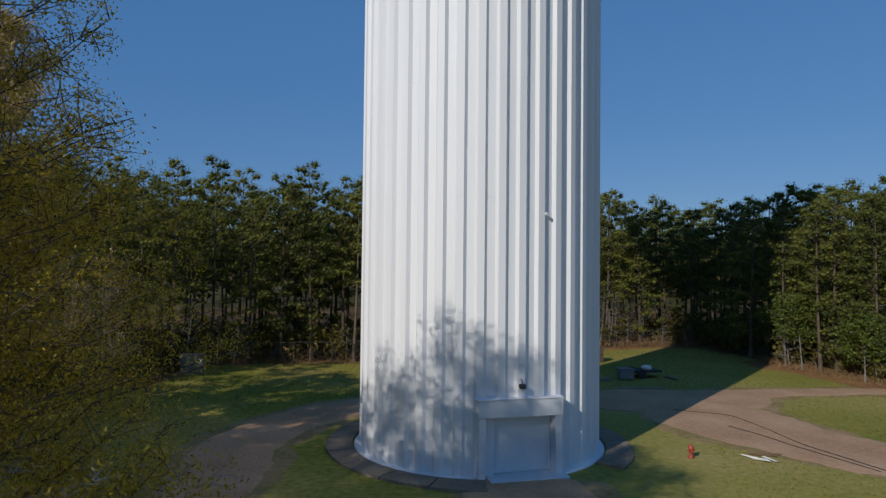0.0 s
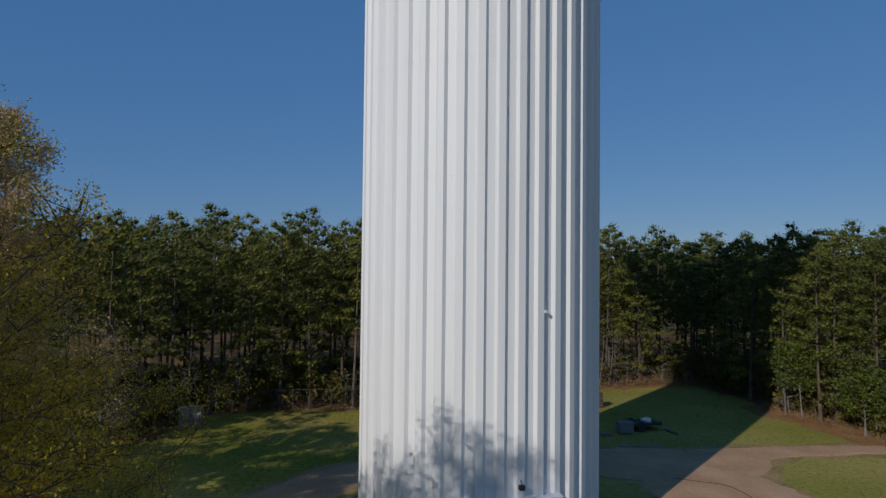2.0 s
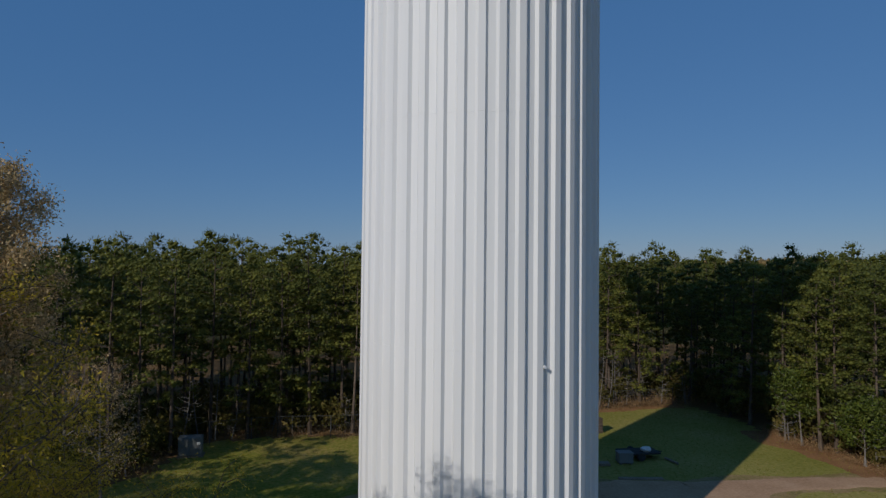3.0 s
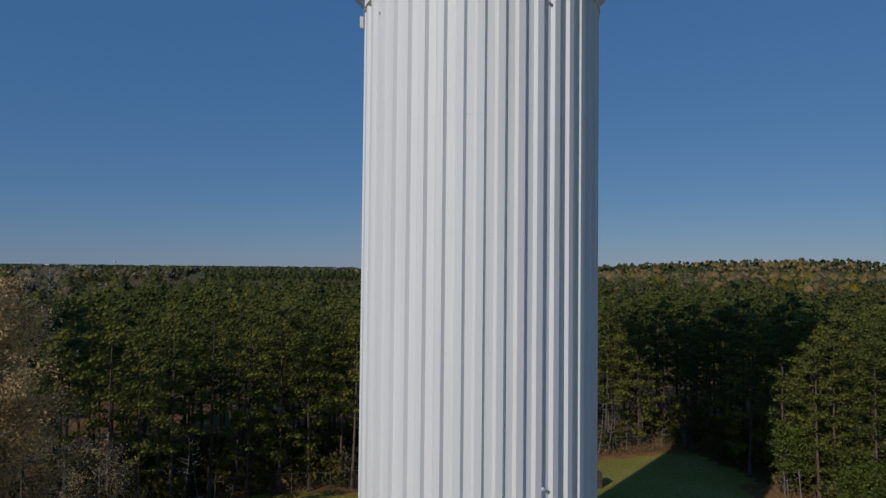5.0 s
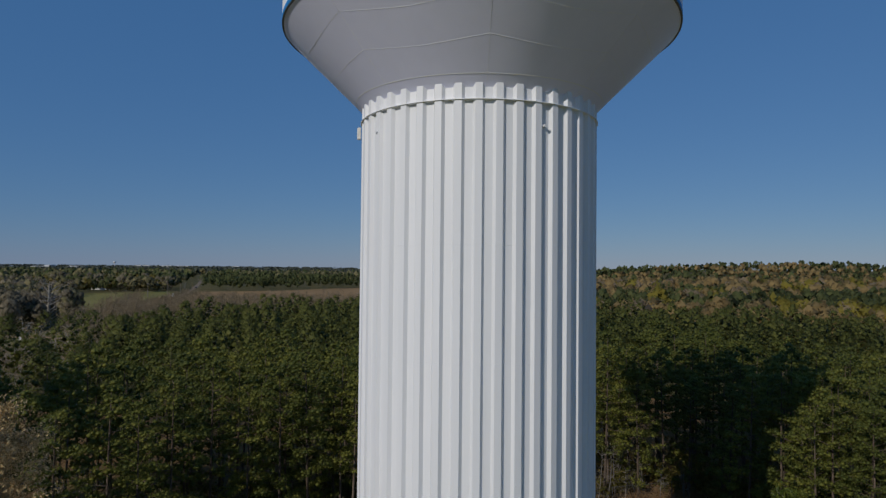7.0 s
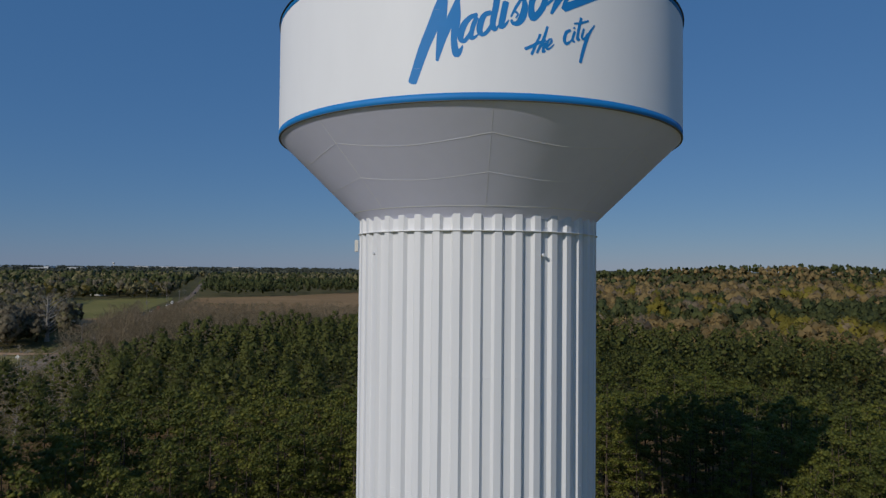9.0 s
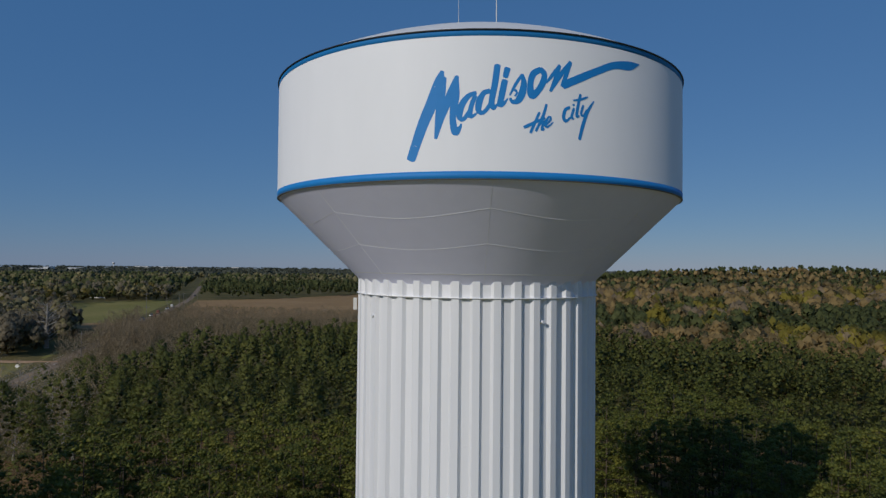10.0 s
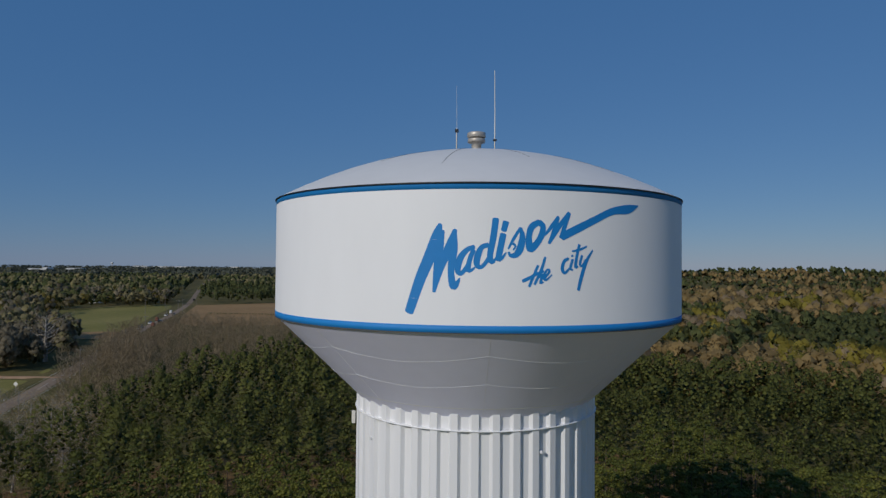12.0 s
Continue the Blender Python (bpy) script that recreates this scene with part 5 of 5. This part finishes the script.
def undergrowth():
    rng = np.random.default_rng(41)
    green, straw = [], []
    for _ in range(760):
        b = rng.uniform(-78, 82)
        x, y = at(b, edge(b) + rng.uniform(1.0, 17.0))
        h = rng.uniform(0.8, 3.6)
        p, n, _ = round_points(rng, h, 0.0, h * rng.uniform(0.35, 0.6), 110, 6)
        green.append(leaf_arrays(p + (x, y, 0), 0.34, 0.2, rng, n, 1.4))
    stuff("undergrowth", green, BRUSH, "dark olive bushes and saplings under the pines", "undergrowth")
    for _ in range(900):
        b = rng.choice([rng.uniform(8, 34), rng.uniform(45, 82), rng.uniform(-62, -8)], p=[0.5, 0.35, 0.15])
        x, y = at(b, edge(b) + rng.uniform(-0.4, 2.6))
        h = rng.uniform(0.3, 1.3 if b < 40 else 0.7)
        p = rng.uniform(size=(30, 3)) ** (1, 1, 1.6) * (1.3, 1.3, h) - (0.65, 0.65, 0)
        straw.append(leaf_arrays(p + (x, y, 0.0), 0.3, 0.025, rng, rng.normal(size=(30, 3)) * (1, 1, 0.2)))
    stuff("dry_grass", straw, STRAW, "tan dry grass and pine straw along the wood's edge", "dry grass")


undergrowth()
for first, last, inset, width in ((44, 84, -0.9, 3.4), (8, 33, 0.2, 2.0)):
    lane("needle_bed", [(*at(b, edge(b) - inset if inset > 0 else edge(b) + inset + 0.6), width) for b in range(first, last + 1, 4)], NEEDLEBED, 0.028, "orange-brown fallen pine straw along the wood's edge", "pine straw", 0.6)


def sapling(seed, h):
    rng = np.random.default_rng(seed)
    s = thing("bare_sapling", pose(0, 0, 0), "slender leafless sapling with grey bark at the wood's edge", "sapling", "saplings at the wood's edge")
    bend = crooked(rng, h, 0.5)
    bm = bmesh.new()
    zs = np.linspace(0, h, 6)
    tube(bm, [bend(z) for z in zs], [0.065 * (1 - 0.85 * z / h) for z in zs], 5)
    for k in range(22):
        z, a, r = rng.uniform(0.15, 0.95) * h, rng.uniform(0, 6.28), rng.uniform(0.5, 1.7)
        mid = bend(z) + (math.cos(a) * r * 0.5, math.sin(a) * r * 0.5, 0.1 * r)
        tube(bm, [bend(z), mid, bend(z) + (math.cos(a + 0.3) * r, math.sin(a + 0.3) * r, rng.uniform(0.0, 0.7) * r)], [0.022, 0.014, 0.005], 3)
    part("trunk", bm, GREYBARK, s)
    return s


def saplings():
    rng = np.random.default_rng(9)
    kinds = [sapling(50, 4.2), sapling(51, 6.0), sapling(52, 3.2)]
    used = set()
    for k in range(48):
        b = rng.choice([rng.uniform(12, 33), rng.uniform(46, 72), rng.uniform(-62, -14)], p=[0.45, 0.3, 0.25])
        x, y = at(b, edge(b) + rng.uniform(0.2, 4.0))
        j, m = k % 3, pose(x, y, 0, rng.uniform(-4, 4), rng.uniform(-4, 4), rng.uniform(0, 360))
        if j not in used:
            used.add(j)
            kinds[j].matrix_basis = m
        else:
            copy_thing(kinds[j], m)


saplings()
broadleaf("green_sapling", 61, pose(30.0, 54.2, 0), 6.6, 1.9, 0.3, 3000, 0.26, SPROUT, GREYBARK, "young tree with fresh bright green leaves", 22, 5, 0.06)
broadleaf("green_sapling", 62, pose(31.6, 48.6, 0), 5.2, 2.0, 0.2, 3200, 0.26, SPROUT, GREYBARK, "young tree with fresh bright green leaves", 22, 5, 0.06)


def grass():
    rng = np.random.default_rng(17)
    n = 90000
    b, q = rng.uniform(-130, 130, n), np.sqrt(rng.uniform(0.055, 1, n))
    x, y = AX + q * 46 * np.sin(np.radians(b)), AY + q * 46 * np.cos(np.radians(b))
    keep = (np.hypot(x - AX, y - AY) < edge(b)) & (y > 20)
    for rows in ROADS:
        c = spline(rows, 1.0)
        d = np.min(np.hypot(x[:, None] - c[None, :, 0], y[:, None] - c[None, :, 1]) - c[None, :, 2] / 2, axis=1)
        keep &= d > rng.normal(size=n) * 0.12 + 0.12
    p = np.stack([x, y, np.full(n, 0.03)], 1)[keep]
    f = rng.normal(size=p.shape) * (1, 1, 0.4)
    stuff("grass_tufts", [leaf_arrays(p, 0.17, 0.03, rng, f)], BLADES, "short green and straw-coloured grass", "grass")


grass()


def fence(first, last, label):
    """A chain-link fence along the wood's edge, between two bearings."""
    f = thing("chain_link_fence", pose(AX, AY, 0), label, "fence")
    n = max(2, int(abs(last - first) / 6))
    spots = [at(first + (last - first) * k / n, edge(first + (last - first) * k / n) + 0.5) for k in range(n + 1)]
    spots = [(x - AX, y - AY) for x, y in spots]
    for x, y in spots:
        bm = bmesh.new()
        tube(bm, [(x, y, -0.1), (x, y, 1.85)], [0.04, 0.04], 6)
        part("post", bm, FENCE, f)
    for (x, y), (u, v) in zip(spots, spots[1:]):
        for z, r in ((1.8, 0.022), (0.1, 0.008), (0.95, 0.008)):
            bm = bmesh.new()
            tube(bm, [(x, y, z), (u, v, z)], [r, r], 4)
            part("rail" if z > 1.7 else "wire", bm, FENCE, f)
        lines = max(4, int(math.hypot(u - x, v - y) / 0.22))
        bm = bmesh.new()
        for k in range(lines):
            for lean in (-0.5, 0.5):
                a, b = (k + 0.5) / lines, min(1, max(0, (k + 0.5) / lines + lean * 1.5 / lines))
                tube(bm, [(x + (u - x) * a, y + (v - y) * a, 0.1), (x + (u - x) * b, y + (v - y) * b, 1.8)], [0.004, 0.004], 3)
        tagged(part("chain_link", bm, FENCE, f), kind="stuff")


fence(-44, -6, "low galvanised chain-link fence before the dark pines")
fence(10, 31, "low galvanised chain-link fence before dry brush")


def fire_hydrant():
    h = thing("fire_hydrant", pose(11.05, 28.9, 0.0, 0, 0, 20), "red fire hydrant standing in the grass by the drive", "fire hydrant")
    link_mesh("barrel", lathe([(0.001, 0), (0.17, 0), (0.17, 0.05), (0.12, 0.06), (0.11, 0.1), (0.105, 0.46), (0.15, 0.48), (0.15, 0.53), (0.125, 0.54)], 20), RED, h, smooth=True)
    link_mesh("bonnet", lathe([(0.14, 0.535), (0.14, 0.56), (0.125, 0.62), (0.08, 0.68), (0.035, 0.70), (0.035, 0.75), (0.001, 0.755)], 20), RED, h, "red domed bonnet", True)
    for a, r in ((0, 0.075), (90, 0.055), (-90, 0.055)):
        bm = bmesh.new()
        bmesh.ops.create_cone(bm, cap_ends=True, segments=12, radius1=r, radius2=r * 0.9, depth=0.12, matrix=pose(0, 0, 0.4, 0, 0, a) @ pose(0, -0.15, 0, 90, 0, 0))
        part("outlet_cap", bm, RED, h)
    h.scale = (0.82, 0.82, 0.82)


fire_hydrant()


def scrap():
    s = thing("sheet_scrap", pose(13.9, 28.55, 0.06, 0, 0, -28), "torn white sheet lying on the grass", "scrap sheet")
    bm = bmesh.new()
    for k, (pts, z) in enumerate((([(-0.75, 0.24), (-0.2, 0.0), (0.45, -0.36), (0.3, -0.12), (0.0, 0.06)], 0.05), ([(0.1, 0.1), (0.62, -0.08), (0.7, -0.02), (0.2, 0.17)], 0.09))):
        top = [bm.verts.new((x, y, z + 0.05 * math.sin(x * 5 + k))) for x, y in pts]
        low = [bm.verts.new((x, y, z - 0.03 + 0.05 * math.sin(x * 5 + k))) for x, y in pts]
        bm.faces.new(top)
        bm.faces.new(low[::-1])
        for i in range(len(top)):
            j = (i + 1) % len(top)
            bm.faces.new((top[j], top[i], low[i], low[j]))
    bmesh.ops.recalc_face_normals(bm, faces=bm.faces)
    part("sheet", bm, WHITE, s)
    sand = new("sand_patch", raw_mesh("sand_patch", [(14.6 + math.cos(a) * (0.7 + 0.18 * math.sin(3 * a)), 29.4 + math.sin(a) * (0.35 + 0.1 * math.cos(2 * a)), 0.035) for a in np.linspace(0, 2 * math.pi, 24, endpoint=False)], [list(range(24))]))
    sand.data.materials.append(STRAW)
    tagged(sand, "bare sandy patch beside the drive", "sand", kind="structure")


scrap()


# Dark strands on the drive stand in for shadows of overhead wires.
def cable(points, label):
    bm = bmesh.new()
    pts = spline(points, 0.5)
    tube(bm, [(x, y, 0.085 + 0.012 * math.sin(x * 2 + y)) for x, y in pts], [0.014] * len(pts), 5)
    tagged(part("cable", bm, BLACK), label, "cable")


cable([(13.6, 38.3), (15.0, 37.7), (16.3, 36.9), (16.9, 34.0), (17.15, 31.0), (17.9, 28.6), (18.6, 26.6), (20.2, 23.5)], "long dark strand imitating an overhead wire's shadow on the gravel drive")
cable([(15.1, 34.4), (15.9, 32.8), (16.5, 30.9), (17.3, 28.9), (18.1, 26.9)], "short dark strand imitating an overhead wire's shadow on the gravel drive")


def junk():
    t = thing("utility_trailer", pose(15.2, 50.3, 0, 0, 0, 100), "low dark flatbed trailer parked in the tower's shade", "trailer")
    bm = bmesh.new()
    box(bm, -0.8, 0.8, -1.5, 1.5, 0.42, 0.55, bevel=0.02)
    part("bed", bm, BLACK, t)
    bm = bmesh.new()
    tube(bm, [(0, -1.5, 0.48), (0, -1.95, 0.42)], [0.05, 0.04], 6)
    part("drawbar", bm, BLACK, t)
    for x in (-0.9, 0.9):
        bm = bmesh.new()
        bmesh.ops.create_cone(bm, cap_ends=True, segments=16, radius1=0.32, radius2=0.32, depth=0.18, matrix=pose(x, 0.2, 0.32, 0, 90, 0))
        part("wheel", bm, BLACK, t)
    bm = bmesh.new()
    bmesh.ops.create_icosphere(bm, subdivisions=3, radius=0.5)
    for v in bm.verts:
        v.co = Vector((v.co.x * 0.85, v.co.y * 0.6, v.co.z * 0.42)) * (1 + 0.25 * noise.noise(v.co * 3))
    bundle = part("tarpaulin_bundle", bm, WHITE)
    bundle.matrix_world = pose(15.75, 50.1, 0.73)
    tagged(bundle, "crumpled pale tarpaulin bundle on the trailer", "tarpaulin")
    crate = thing("metal_crate", pose(13.75, 48.9, 0, 0, 0, 5), "grey metal equipment crate beside the trailer", "crate")
    bm = bmesh.new()
    box(bm, -0.55, 0.55, -0.4, 0.4, 0.08, 0.78, bevel=0.03)
    part("body", bm, GREYBOX, crate)
    bm = bmesh.new()
    box(bm, -0.59, 0.59, -0.44, 0.44, 0.783, 0.86, bevel=0.02)
    part("lid", bm, GREYBOX, crate)
    for x in (-0.4, 0.4):
        bm = bmesh.new()
        box(bm, x - 0.06, x + 0.06, -0.4, 0.4, 0.0, 0.078)
        part("skid", bm, GREYBARK, crate)
    bm = bmesh.new()
    tube(bm, [(17.15, 49.9, 0.12), (17.6, 48.5, 0.12)], [0.1, 0.1], 10)
    tagged(part("concrete_pipe", bm, CONCRETE), "pale concrete pipe lying on the grass", "pipe")
    bm = bmesh.new()
    box(bm, 11.7, 12.5, 48.0, 48.7, -0.02, 0.2, bevel=0.03)
    tagged(part("concrete_block", bm, CONCRETE), "pale concrete block on the grass", "concrete block")
    bm = bmesh.new()
    box(bm, 12.3, 15.4, 45.0, 45.35, -0.02, 0.12, bevel=0.03)
    tagged(part("concrete_kerb", bm, CONCRETE), "long pale concrete kerb lying beside the drive", "kerb")
    stack = thing("pallet_stack", pose(13.6, 58.0, 0, 0, 0, 12), "stack of dark wooden pallets", "pallets")
    for k in range(9):
        bm = bmesh.new()
        box(bm, -0.6, 0.6, -0.5, 0.5, k * 0.15, k * 0.15 + 0.12, pose(0.02 * math.sin(k * 2), 0.02 * math.cos(k * 3), 0, 0, 0, k % 3))
        part("pallet", bm, BARK, stack)


junk()


def cabinet():
    c = thing("utility_cabinet", pose(-19.0, 49.6, 0, 0, 0, 12), "grey-green metal utility cabinet on a pad at the wood's edge", "cabinet")
    bm = bmesh.new()
    box(bm, -0.95, 0.95, -0.55, 0.55, -0.05, 0.12, bevel=0.02)
    part("pad", bm, CONCRETE, c)
    bm = bmesh.new()
    box(bm, -0.85, 0.85, -0.45, 0.45, 0.123, 1.5, bevel=0.03)
    body = part("body", bm, GREYBOX, c)
    for x in (-0.41, 0.41):
        bm = bmesh.new()
        box(bm, x - 0.39, x + 0.39, -0.475, -0.453, 0.2, 1.42, bevel=0.008)
        part("door", bm, GREYBOX, c)
    bm = bmesh.new()
    box(bm, 0.5, 0.75, -0.49, -0.478, 0.95, 1.15)
    part("label_plate", bm, WHITE, c, "white warning plate")


cabinet()
